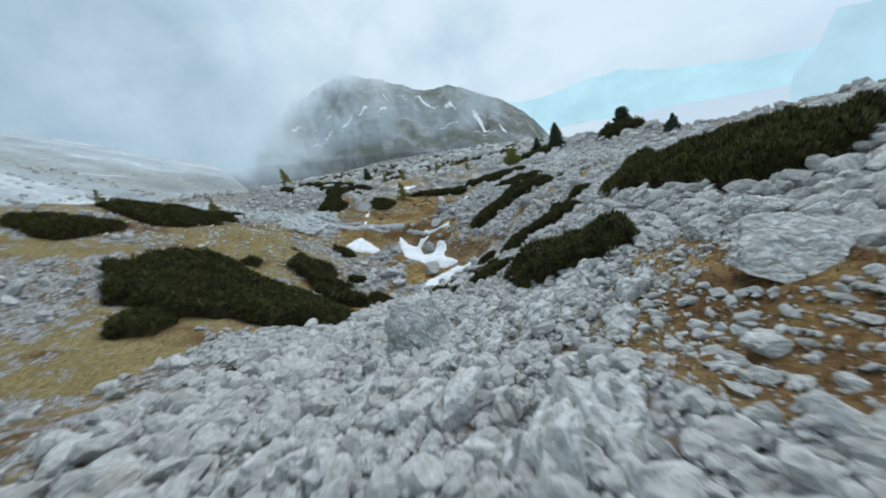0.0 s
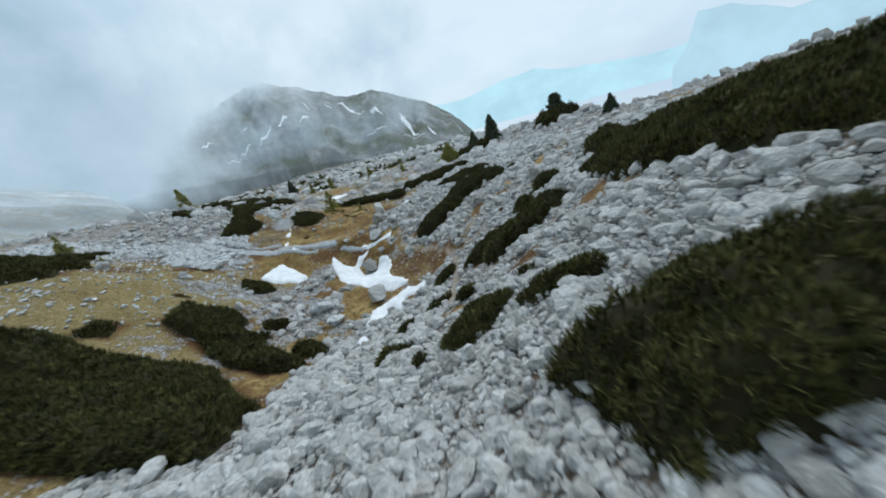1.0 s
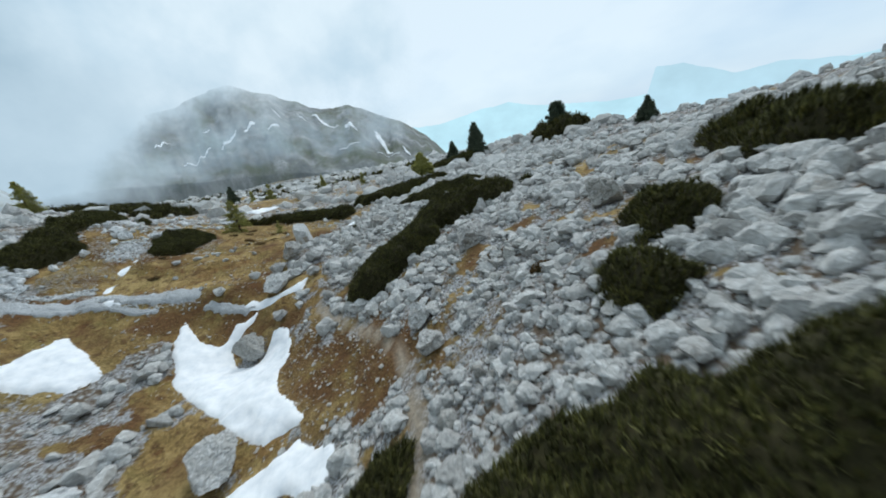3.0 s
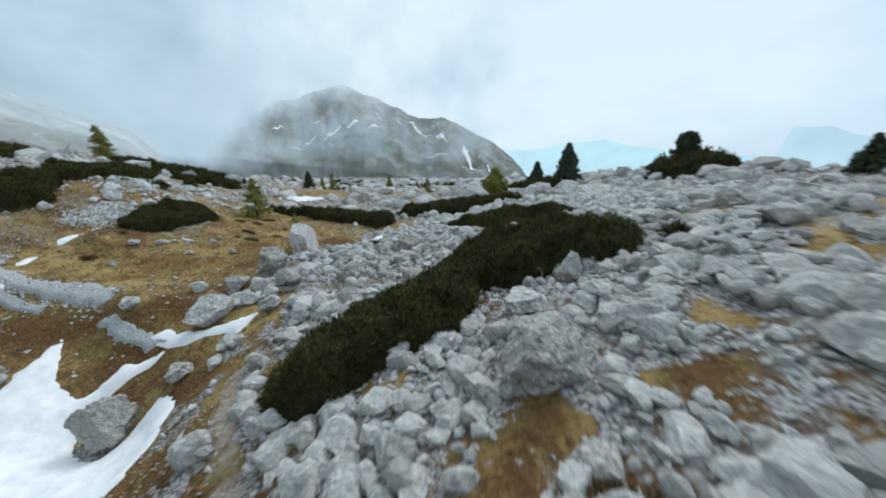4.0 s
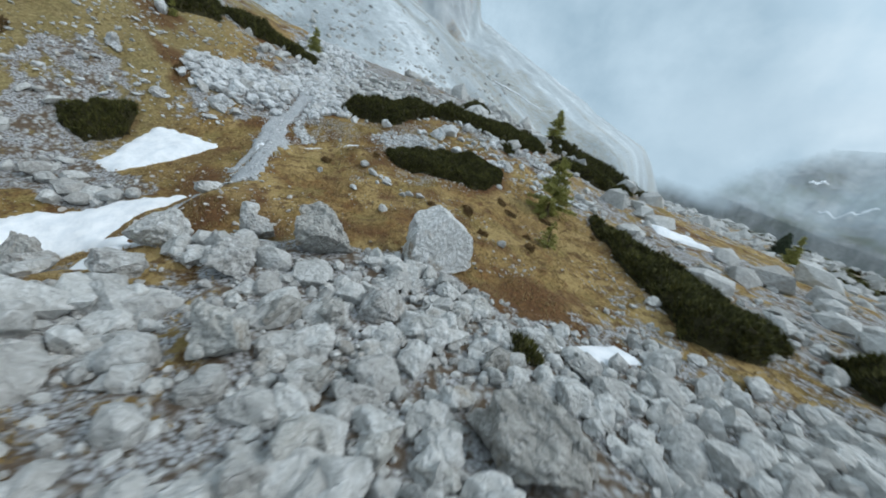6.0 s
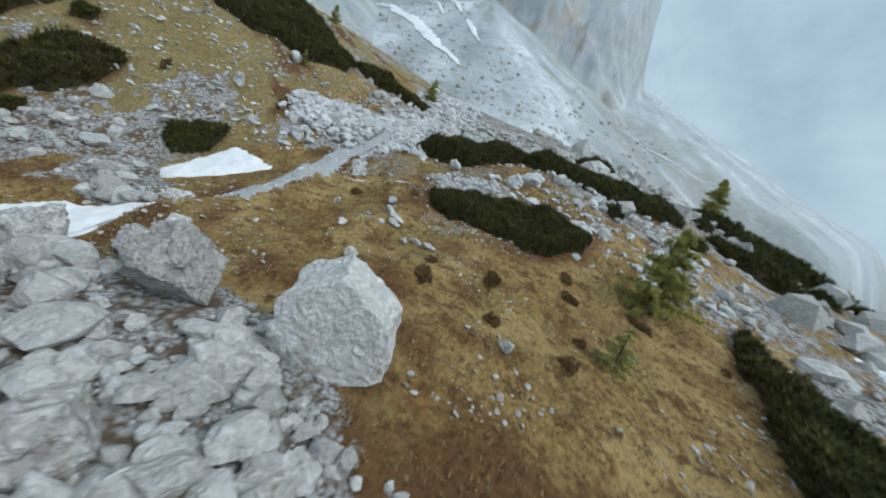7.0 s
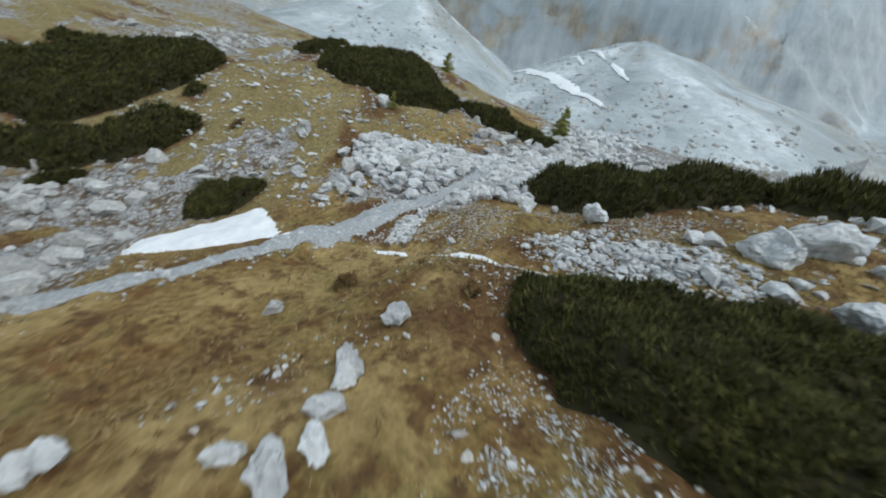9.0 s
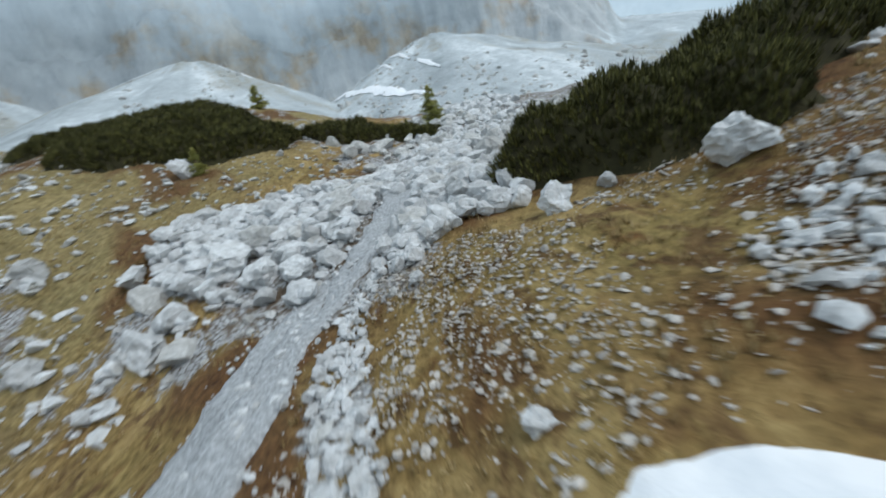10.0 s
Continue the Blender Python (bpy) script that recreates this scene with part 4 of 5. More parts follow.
# ---------------------------------------------------------------- cloud and haze as glowing sheets
# A curved see-through sheet whose own glow imitates cloud and haze.
def glow_sheet(name, r, az, low, high, density, seed, label, bright):
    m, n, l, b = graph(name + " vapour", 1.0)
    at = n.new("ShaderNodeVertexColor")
    at.layer_name = "glow_veil"
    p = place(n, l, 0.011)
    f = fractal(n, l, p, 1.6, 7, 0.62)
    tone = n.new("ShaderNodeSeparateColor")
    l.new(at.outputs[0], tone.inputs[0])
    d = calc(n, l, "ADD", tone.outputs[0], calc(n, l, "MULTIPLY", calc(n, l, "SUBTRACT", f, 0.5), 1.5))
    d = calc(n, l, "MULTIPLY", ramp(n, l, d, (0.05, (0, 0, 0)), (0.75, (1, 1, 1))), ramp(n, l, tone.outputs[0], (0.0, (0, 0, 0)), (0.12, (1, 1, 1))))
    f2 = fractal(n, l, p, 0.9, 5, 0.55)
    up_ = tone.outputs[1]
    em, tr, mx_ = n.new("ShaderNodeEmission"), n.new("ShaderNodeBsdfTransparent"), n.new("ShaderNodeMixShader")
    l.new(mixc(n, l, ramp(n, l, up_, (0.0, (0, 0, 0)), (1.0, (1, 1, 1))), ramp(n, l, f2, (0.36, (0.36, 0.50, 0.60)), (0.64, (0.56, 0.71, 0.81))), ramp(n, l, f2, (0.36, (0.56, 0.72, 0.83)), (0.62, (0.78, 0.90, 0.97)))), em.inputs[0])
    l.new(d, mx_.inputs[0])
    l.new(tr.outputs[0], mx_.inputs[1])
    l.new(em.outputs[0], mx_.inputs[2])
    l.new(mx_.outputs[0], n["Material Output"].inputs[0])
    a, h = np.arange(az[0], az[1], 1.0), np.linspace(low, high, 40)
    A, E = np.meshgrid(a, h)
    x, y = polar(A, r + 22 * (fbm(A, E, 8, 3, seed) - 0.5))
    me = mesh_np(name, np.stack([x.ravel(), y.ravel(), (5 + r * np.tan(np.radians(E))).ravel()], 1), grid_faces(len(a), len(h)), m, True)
    lay = me.color_attributes.new("glow_veil", "FLOAT_COLOR", "POINT")
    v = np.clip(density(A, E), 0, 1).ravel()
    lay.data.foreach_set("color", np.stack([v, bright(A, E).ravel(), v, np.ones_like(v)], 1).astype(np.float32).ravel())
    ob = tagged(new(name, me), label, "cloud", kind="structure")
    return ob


# Painted brightness of the sheets: whiter high up and eastward, greyer low in the west.
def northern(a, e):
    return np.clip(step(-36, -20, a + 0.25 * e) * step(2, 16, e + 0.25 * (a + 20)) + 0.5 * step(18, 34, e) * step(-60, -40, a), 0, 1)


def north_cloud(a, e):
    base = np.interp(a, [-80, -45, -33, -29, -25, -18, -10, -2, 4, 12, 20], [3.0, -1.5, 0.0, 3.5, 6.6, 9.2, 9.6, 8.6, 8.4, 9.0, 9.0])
    # The 0.29 lays an even glowing haze over the whole mountain.
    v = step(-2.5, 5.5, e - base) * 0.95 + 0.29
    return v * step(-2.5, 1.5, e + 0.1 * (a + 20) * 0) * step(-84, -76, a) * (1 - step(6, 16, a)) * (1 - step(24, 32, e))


glow_sheet("backdrop_cloud", 390, (-84, 20), -4, 34, north_cloud, 3, "glowing see-through sheet drawn as low grey-white cloud and haze", northern)
glow_sheet("backdrop_mist", 345, (-84, 20), -3, 34, lambda a, e: (0.7 * step(0, 7, e - np.interp(a, [-80, -46, -34, -26, -16, 0, 12], [7, 0.5, 2, 7, 10, 10, 12]))) * step(-84, -74, a) * (1 - step(4, 14, a)) * (1 - step(22, 32, e)), 8, "glowing see-through sheet drawn as thin mist before the mountain", northern)
# This sheet only pales what lies behind it, as haze would.
glow_sheet("backdrop_haze", 92, (-80, -18), -4, 22, lambda a, e: (0.20 + 0.12 * step(-46, -38, a)) * step(-80, -62, a) * (1 - step(-32, -19, a)) * (1 - step(10, 22, e)) * step(-4, 1, e), 21, "glowing see-through sheet drawn as thin haze over the valley", lambda a, e: 0.35 + 0 * a)
glow_sheet("backdrop_cliff_cloud", 100, (-196, -60), 18, 62, lambda a, e: 0.7 * step(19, 36, e) * (1 - step(52, 62, e)) * step(-196, -180, a) * (1 - step(-76, -66, a)) + 0.0, 12, "glowing see-through sheet drawn as thin cloud before the cliffs", lambda a, e: 0.6 + 0 * a)


# ---------------------------------------------------------------- snow patches
def snow_patch(poly, thick, label):
    p = np.array(poly, float)
    s = 0.10
    x, y = np.meshgrid(np.arange(p[:, 0].min() - 0.5, p[:, 0].max() + 0.5, s), np.arange(p[:, 1].min() - 0.5, p[:, 1].max() + 0.5, s))
    d = inside(poly, x, y) + min(0.5, 0.16 * math.sqrt(np.ptp(p[:, 0]) * np.ptp(p[:, 1]))) * (fbm(x, y, 0.8, 4, 41, 0.6) - 0.5)
    z = height(x, y) + np.where(d > 0, thick * np.sqrt(np.clip(d / 0.6, 0, 1)) + 0.02, np.maximum(d, -0.5) * 0.6) + 0.03 * (fbm(x, y, 0.6, 2, 43) - 0.5)
    f = grid_faces(x.shape[1], x.shape[0])
    f = f[(d.ravel()[f] > -0.22).all(1)]
    used = np.unique(f)
    back = np.zeros(x.size, int)
    back[used] = np.arange(len(used))
    v = np.stack([x.ravel(), y.ravel(), z.ravel()], 1)[used]
    tagged(new("snow_patch", mesh_np("snow_patch", v, back[f], SNOW, True)), label, "snow", "snow patches")


for poly, thick, label in SNOW_PATCHES:
    snow_patch(poly, thick, label)

# ---------------------------------------------------------------- the gravel track
def gravel_band(line, widths, count, label):
    """A banked strip of gravel along a line; widths: half widths by x."""
    t = np.linspace(0, len(line) - 1, count)
    tx, ty = np.interp(t, range(len(line)), [p[0] for p in line]), np.interp(t, range(len(line)), [p[1] for p in line])
    nx_, ny_ = -np.gradient(ty), np.gradient(tx)
    ln = np.hypot(nx_, ny_)
    nx_, ny_ = nx_ / ln, ny_ / ln
    wide = np.interp(tx, *widths)
    rows = []
    for off, up in ((-1.35, -0.3), (-1.05, -0.02), (-0.8, 0.08), (-0.4, 0.09), (0, 0.07), (0.4, 0.09), (0.8, 0.08), (1.05, -0.02), (1.35, -0.3)):
        w = off * wide * (0.35 + 1.3 * fbm(t * 5.0, t * 0 + np.sign(off), 1.0, 4, 61, 0.65))
        x, y = tx + nx_ * w, ty + ny_ * w
        rows.append(np.stack([x, y, 0.35 * height(tx, ty) + 0.65 * height(x, y) + up * np.sqrt(np.clip(np.minimum(t, t[-1] - t) * 3, 0, 1)) - 0.03 + 0.10 * (fbm(x, y, 0.22, 3, 63) - 0.5)], 1))
    tagged(new("track", mesh_np("track", np.concatenate(rows), grid_faces(len(t), 9), GRAVEL, True)), label, "track", kind="structure")


gravel_band(ARM, ([-13, -12, -10, -9, -7.3], [0.14, 0.2, 0.32, 0.16, 0.1]), 90, "stony lower arm of the gravel track")
gravel_band(TRACK, ([-17, -15, -13.2, -12, -11, -9.7, -8.8, -7.2, -6.2, -5.8], [0.5, 0.40, 0.24, 0.24, 0.28, 0.42, 0.24, 0.32, 0.34, 0.2]), 150, "narrow banked gravel mule track through the grass")
gravel_band(SPUR, ([-5.6, -4.5, -3.6], [0.16, 0.20, 0.14]), 40, "short end of a gravel track below brown earth")


# ---------------------------------------------------------------- boulders
def rock_shape(detail, seed, cuts=13, rough=0.05, flats=(), chip=1.0):
    """A broken block: a ball cut by flat planes."""
    bm = bmesh.new()
    bmesh.ops.create_icosphere(bm, subdivisions=detail, radius=1.0)
    v = np.array([q.co[:] for q in bm.verts])
    f = np.array([[q.index for q in p.verts] for p in bm.faces])
    bm.free()
    g = np.random.default_rng(seed)
    for _ in range(cuts):
        nrm = g.normal(size=3)
        nrm /= np.linalg.norm(nrm)
        over = np.maximum(0, v @ nrm - g.uniform(0.45, 0.82))
        v = v - over[:, None] * nrm
    for nx, ny, nz, d in flats:
        nrm = np.array([nx, ny, nz]) / math.sqrt(nx * nx + ny * ny + nz * nz)
        v = v - np.maximum(0, v @ nrm - d)[:, None] * nrm
    if rough:
        a = np.array([noise.noise(Vector(q * 2.2) + Vector((seed, 0, 0))) + 0.5 * noise.noise(Vector(q * 5.5) + Vector((0, seed, 0))) for q in v])
        v = v * (1 + rough * a[:, None])
    if detail > 3:
        chips = []
        for q in v:
            d, near_ = noise.voronoi(Vector(q * 2.6) + Vector((seed, 7, 3)))
            d2, near2 = noise.voronoi(Vector(q * 6.5) + Vector((3, seed, 9)))
            k_ = (0.62 if detail > 4 else 0.5) * chip
            chips.append(k_ * (0.10 * noise.cell(near_[0] * 9.7) - 0.07 * math.exp(-(d[1] - d[0]) / 0.07) + 0.045 * noise.cell(near2[0] * 9.7) - 0.035 * math.exp(-(d2[1] - d2[0]) / 0.09)))
        v = v * (1 + np.array(chips)[:, None])
    return v / np.abs(v).max(), f


SHAPES = {d: [rock_shape(d, 100 * d + k, 9 if d == 1 else 13, 0.0 if d == 1 else 0.09) for k in range(14)] for d in (1, 2)}
SHAPES[3] = [rock_shape(3, 300 + k, 13, 0.09) for k in range(10)]
SHAPES[4] = [rock_shape(4, 400 + k, 13, 0.09) for k in range(10)]
FINE = [rock_shape(5, 900 + k, 15, 0.11) for k in range(6)]
ROCK_MESHES = [mesh_np("boulder", v, f, ROCK if k % 4 else ROCK_WARM) for k, (v, f) in enumerate(SHAPES[4])]
SMALL_MESHES = [mesh_np("boulder", v, f, ROCK if k % 4 else ROCK_WARM) for k, (v, f) in enumerate(SHAPES[3])]
SLAB = rock_shape(5, 977, 3, 0.07, ((1.0, 0.1, 0.3, 0.42), (0.0, 1.0, 0.1, 0.70), (0.0, -1.0, 0.1, 0.70), (0.05, 0.5, 0.87, 0.48), (0.0, -0.8, 0.6, 0.76), (0.7, 0.7, 0.1, 0.78)), 0.55)
SLAB_MESH = mesh_np("boulder", *SLAB, limestone("slab limestone", (0.72, 0.735, 0.735), (0.20, 0.205, 0.19), 0.8, 0.5, 0.15))
FINE_MESHES = [mesh_np("boulder", v, f, PITTED if k % 3 != 1 else ROCK_WARM) for k, (v, f) in enumerate(FINE)]

PALE_MESHES = [mesh_np("boulder", *rock_shape(4, 700 + k, 16, 0.24), FRESH) for k in range(6)]


def boulder(me, x, y, sx, sy, sz, turn, lean=0.0, sink=0.35, label="weathered pale grey limestone boulder among rubble"):
    ob = new("boulder", me)
    ob.matrix_world = pose(x, y, float(height(x, y)) + sz * (1 - 2 * sink), lean, lean * 0.6, turn) @ Matrix.Diagonal((sx, sy, sz, 1))
    return tagged(ob, label, "boulder", "boulders")


# x, y, half sizes, turn, lean, share below ground, shape, label.
BOULDERS = [
    (-2.4, 32.55, 0.80, 0.60, 0.58, 48, 0, 0.2, 1, "rounded pitted limestone boulder among rubble"),
    (-1.3, 31.2, 0.49, 0.39, 0.39, 10, 8, 0.25, 2, ""), (-0.4, 33.4, 0.45, 0.39, 0.36, 130, 0, 0.25, 3, ""), (0.5, 31.6, 0.49, 0.36, 0.33, 200, 9, 0.3, 4, ""),
    (-2.85, 29.75, 0.7, 0.5, 0.48, 30, 0, 0.3, 5, ""), (-1.2, 29.9, 0.42, 0.34, 0.34, 80, 5, 0.3, 0, ""), (2.0, 34.6, 0.9, 0.6, 0.5, 40, 0, 0.3, 1, ""),
    (4.65, 25.25, 0.82, 0.72, 0.60, 40, -8, 0.25, 3, "large fissured pale limestone boulder beside dwarf pine"), (5.9, 27.75, 0.32, 0.28, 0.42, 10, 0, 0.2, 2, ""), (5.5, 28.2, 0.22, 0.18, 0.22, 60, 0, 0.25, 4, ""), (4.95, 26.85, 0.66, 0.5, 0.32, 75, 6, 0.3, 0, "broad pale slab with mossy hollows"),
    (7.8, 22.9, 0.75, 0.6, 0.5, 70, 0, 0.3, 4, "broad flat limestone boulder in the boulder field"), (2.15, 22.85, 0.40, 0.34, 0.42, 15, 10, 0.28, 5, ""), (2.3, 21.7, 0.5, 0.42, 0.36, 80, 0, 0.3, 0, ""),
    (6.6, 36.6, 0.85, 0.6, 0.5, 10, 0, 0.25, 1, "rounded pale boulder above dwarf pine"), (9.4, 40.2, 1.2, 0.8, 0.75, 40, 0, 0.25, 2, ""), (12.2, 44.5, 1.4, 1.0, 0.9, 10, 0, 0.25, 3, ""),
    (-3.7, 27.3, 0.58, 0.5, 0.55, 20, 0, 0.2, 4, "grey boulder standing in old snow"), (-3.1, 22.2, 0.8, 0.62, 0.55, 70, 0, 0.25, 5, "grey boulder beside old snow"), (-2.55, 28.2, 0.4, 0.34, 0.3, 120, 0, 0.3, 0, ""),
    (-6.2, 22.2, 0.8, 0.65, 0.5, 15, 0, 0.3, 1, ""), (-5.4, 20.6, 0.6, 0.5, 0.4, 75, 0, 0.3, 2, ""), (-13.1, 29.2, 0.42, 0.34, 0.3, 25, 0, 0.3, 3, ""), (-12.0, 28.3, 0.42, 0.3, 0.32, 60, 0, 0.3, 4, ""),
    (2.95, 3.1, 0.72, 0.5, 0.34, 15, 6, 0.25, 5, "broad fissured limestone boulder on brown earth"), (1.9, 2.0, 0.17, 0.14, 0.11, 10, 0, 0.3, 1, ""),
    (-1.15, 5.2, 0.75, 0.75, 0.80, 15, -4, 0.24, 3, "massive cracked limestone outcrop"),
    (4.3, 5.0, 0.5, 0.4, 0.3, 10, 0, 0.3, 2, ""), (3.5, 4.9, 0.4, 0.3, 0.26, 70, 0, 0.3, 3, ""),
    (-12.35, 33.3, 0.22, 0.2, 0.19, 60, 0, 0.25, 5, "pale boulder at the foot of dwarf pine"), (-12.45, 33.85, 0.14, 0.12, 0.12, 20, 0, 0.25, 0, ""), (-11.95, 34.7, 0.27, 0.22, 0.24, 80, 0, 0.22, 1, "pale boulder at the foot of dwarf pine"),
    (-13.4, 26.7, 0.3, 0.24, 0.24, 30, 0, 0.25, 2, ""), (-13.0, 29.9, 0.4, 0.3, 0.26, 60, 0, 0.25, 3, ""), (-13.4, 28.6, 0.5, 0.45, 0.35, 0, 0, 0.25, 4, ""), (-13.4, 24.6, 0.35, 0.3, 0.28, 0, 0, 0.25, 5, ""), (-16.9, 24.8, 0.42, 0.36, 0.4, 30, 0, 0.2, 0, "pale block against dwarf pine"),
    (-7.0, 33.9, 0.16, 0.1, 0.12, 20, 0, 0.2, 1, ""), (-6.5, 34.2, 0.14, 0.1, 0.1, 80, 0, 0.2, 2, ""), (-7.9, 33.6, 0.25, 0.18, 0.16, 30, 0, 0.25, 3, ""), (-11.4, 37.0, 0.4, 0.3, 0.32, 0, 0, 0.25, 4, ""), (-12.0, 37.6, 0.45, 0.4, 0.3, 60, 0, 0.25, 5, ""), (-10.4, 37.6, 0.4, 0.4, 0.3, 10, 0, 0.25, 0, ""),
    (-5.6, 33.2, 0.12, 0.1, 0.1, 0, 0, 0.25, 1, ""), (-3.4, 36.9, 0.16, 0.14, 0.12, 30, 0, 0.25, 2, ""),
    (-6.75, 34.03, 0.17, 0.13, 0.10, 0, 0, 0.28, 0, "pale limestone stone lying in dry grass"),
    (-7.10, 33.83, 0.21, 0.16, 0.15, 37, 0, 0.28, 1, "pale limestone stone lying in dry grass"),
    (-6.28, 34.14, 0.20, 0.13, 0.12, 74, 0, 0.28, 2, "pale limestone stone lying in dry grass"),
    (-5.71, 33.19, 0.13, 0.10, 0.09, 111, 0, 0.28, 3, "pale limestone stone lying in dry grass"),
    (-6.20, 33.88, 0.12, 0.09, 0.08, 148, 0, 0.28, 4, "pale limestone stone lying in dry grass"),
    (-7.56, 32.25, 0.16, 0.12, 0.10, 5, 0, 0.28, 5, "pale limestone stone lying in dry grass"),
    (-5.72, 34.58, 0.15, 0.11, 0.12, 42, 0, 0.28, 0, "pale limestone stone lying in dry grass"),
    (-5.90, 34.84, 0.16, 0.12, 0.12, 79, 0, 0.28, 1, "pale limestone stone lying in dry grass"),
    (-5.76, 35.12, 0.18, 0.12, 0.11, 116, 0, 0.28, 2, "pale limestone stone lying in dry grass"),
    (-4.56, 33.90, 0.15, 0.12, 0.13, 153, 0, 0.28, 3, "pale limestone stone lying in dry grass"),
    (-9.93, 36.28, 0.23, 0.18, 0.16, 10, 0, 0.28, 4, "pale limestone stone lying in dry grass"),
    (-11.40, 36.80, 0.39, 0.29, 0.26, 47, 0, 0.28, 5, "pale limestone stone lying in dry grass"),
    (-11.86, 37.37, 0.52, 0.39, 0.34, 84, 0, 0.28, 0, "pale limestone stone lying in dry grass"),
    (-13.07, 38.86, 0.45, 0.34, 0.30, 121, 0, 0.28, 1, "pale limestone stone lying in dry grass"),
    (-10.34, 32.80, 0.13, 0.10, 0.09, 158, 0, 0.28, 2, "pale limestone stone lying in dry grass"),
    (-11.96, 31.88, 0.13, 0.10, 0.09, 15, 0, 0.28, 3, "pale limestone stone lying in dry grass"),
    (-13.27, 24.72, 0.29, 0.22, 0.18, 52, 0, 0.28, 4, "pale limestone stone lying in dry grass"),
    (-11.96, 26.36, 0.33, 0.25, 0.21, 89, 0, 0.28, 5, "pale limestone stone lying in dry grass"),
    (-4.97, 29.95, 0.39, 0.29, 0.26, 126, 0, 0.28, 0, "pale limestone stone lying in dry grass"),
    (-3.95, 31.0, 0.3, 0.24, 0.24, 30, 0, 0.25, 1, "flat pale boulder on brown earth"),
    (-2.95, 31.3, 0.45, 0.38, 0.4, 80, 0, 0.25, 2, "pale boulder at the edge of the boulder field"),
]
boulder(SLAB_MESH, -2.06, 34.72, 0.50, 0.88, 0.95, 0, 0, 0.21, "tall pale limestone boulder with a lichened face beside grass")
for bx, by, sx, sy, sz, turn, lean, sink, shape, text in BOULDERS:
    boulder(PALE_MESHES[shape] if bx < -5 else FINE_MESHES[shape] if sx > 0.33 else ROCK_MESHES[shape], bx, by, sx, sy, sz, turn, lean, sink, text or "weathered pale grey limestone boulder among rubble")


# Bare bedrock, split along its joints.
LEDGE = [(-2.1, 1.6), (-2.0, 3.0), (-2.1, 4.4), (-1.9, 6.1), (-0.5, 6.4), (0.2, 5.7), (1.0, 5.5), (1.8, 5.3), (2.3, 4.7), (2.05, 3.7), (1.6, 2.9), (1.2, 2.2), (1.1, 1.3)]


def bedrock(poly, cell=0.03):
    p = np.array(poly)
    x, y = np.meshgrid(np.arange(p[:, 0].min() - 0.4, p[:, 0].max() + 0.4, cell), np.arange(p[:, 1].min() - 0.4, p[:, 1].max() + 0.4, cell))
    d = inside(poly, x, y) + 0.9 * (fbm(x, y, 0.7, 4, 431) - 0.5)
    wx, wy = x + 0.22 * (fbm(x, y, 0.5, 3, 433) - 0.5), y + 0.3 * (fbm(x, y, 0.6, 3, 434) - 0.5)
    block = np.zeros(x.size)
    for k, (u, v) in enumerate(zip((wx - 0.25 * wy).ravel(), (wy + 0.15 * wx).ravel())):
        a, near_ = noise.voronoi(Vector((u / 0.30, v / 0.62, 0.5)))
        b, near2 = noise.voronoi(Vector((u / 0.10, v / 0.19, 2.5)))
        block[k] = (0.24 * noise.cell(near_[0] * 9.7) - 0.15 * math.exp(-(a[1] - a[0]) / 0.06) + 0.045 * noise.cell(near2[0] * 9.7) - 0.035 * math.exp(-(b[1] - b[0]) / 0.10))
    z = height(x, y) - 0.03 + 0.10 * (fbm(x, y, 1.2, 3, 436) - 0.3) + block.reshape(x.shape) + 0.03 * (fbm(x, y, 0.12, 3, 437) - 0.5) - 0.30 * (1 - step(-0.25, 0.12, d))
    f = grid_faces(x.shape[1], x.shape[0])
    f = f[(d.ravel()[f] > -0.28).all(1)]
    used = np.unique(f)
    back = np.zeros(x.size, int)
    back[used] = np.arange(len(used))
    me = mesh_np("bedrock", np.stack([x.ravel(), y.ravel(), z.ravel()], 1)[used], back[f], BEDROCK)
    return tagged(new("bedrock", me), "bare pale limestone bedrock split along its joints", "bedrock", kind="structure")


bedrock(LEDGE)


def covered(x, y):
    m = np.zeros(np.shape(x), bool)
    for poly, *_ in SNOW_PATCHES:
        m |= inside(poly, x, y) > -0.05
    m |= (along(TRACK, x, y) < 0.45) & (x > -14.6)
    m |= along(SPUR, x, y) < 0.25
    m |= along(FOOTPATH, x, y) < 0.2
    return m


def thicket(x, y, margin):
    m = np.zeros(np.shape(x), bool)
    for poly, tall, share in THICKETS:
        m |= inside(poly, x, y) > margin
    return m


BIG = np.array([(b[0], b[1], max(b[2], b[3])) for b in BOULDERS] + [(-2.12, 34.75, 0.8)])
# The strip of ground that the flight passes over.
STRIP = [(0, 1), (0.5, 9), (2.5, 18), (4.5, 25), (4, 31), (-0.5, 35.5), (-6, 34.5), (-10, 31.5)]


def scatter(count, box, sizes, power, seed, keep):
    g = np.random.default_rng(seed)
    x, y = g.uniform(box[0], box[1], count), g.uniform(box[2], box[3], count)
    ok = keep(x, y, g) & ~covered(x, y) & ~thicket(x, y, 0.15)
    x, y = x[ok], y[ok]
    s = sizes[0] * (sizes[1] / sizes[0]) ** (g.uniform(0, 1, len(x)) ** power)
    d = np.hypot(x[:, None] - BIG[:, 0], y[:, None] - BIG[:, 1]) - 0.85 * BIG[:, 2]
    ok = d.min(1) > s * 0.3
    return x[ok], y[ok], s[ok], g


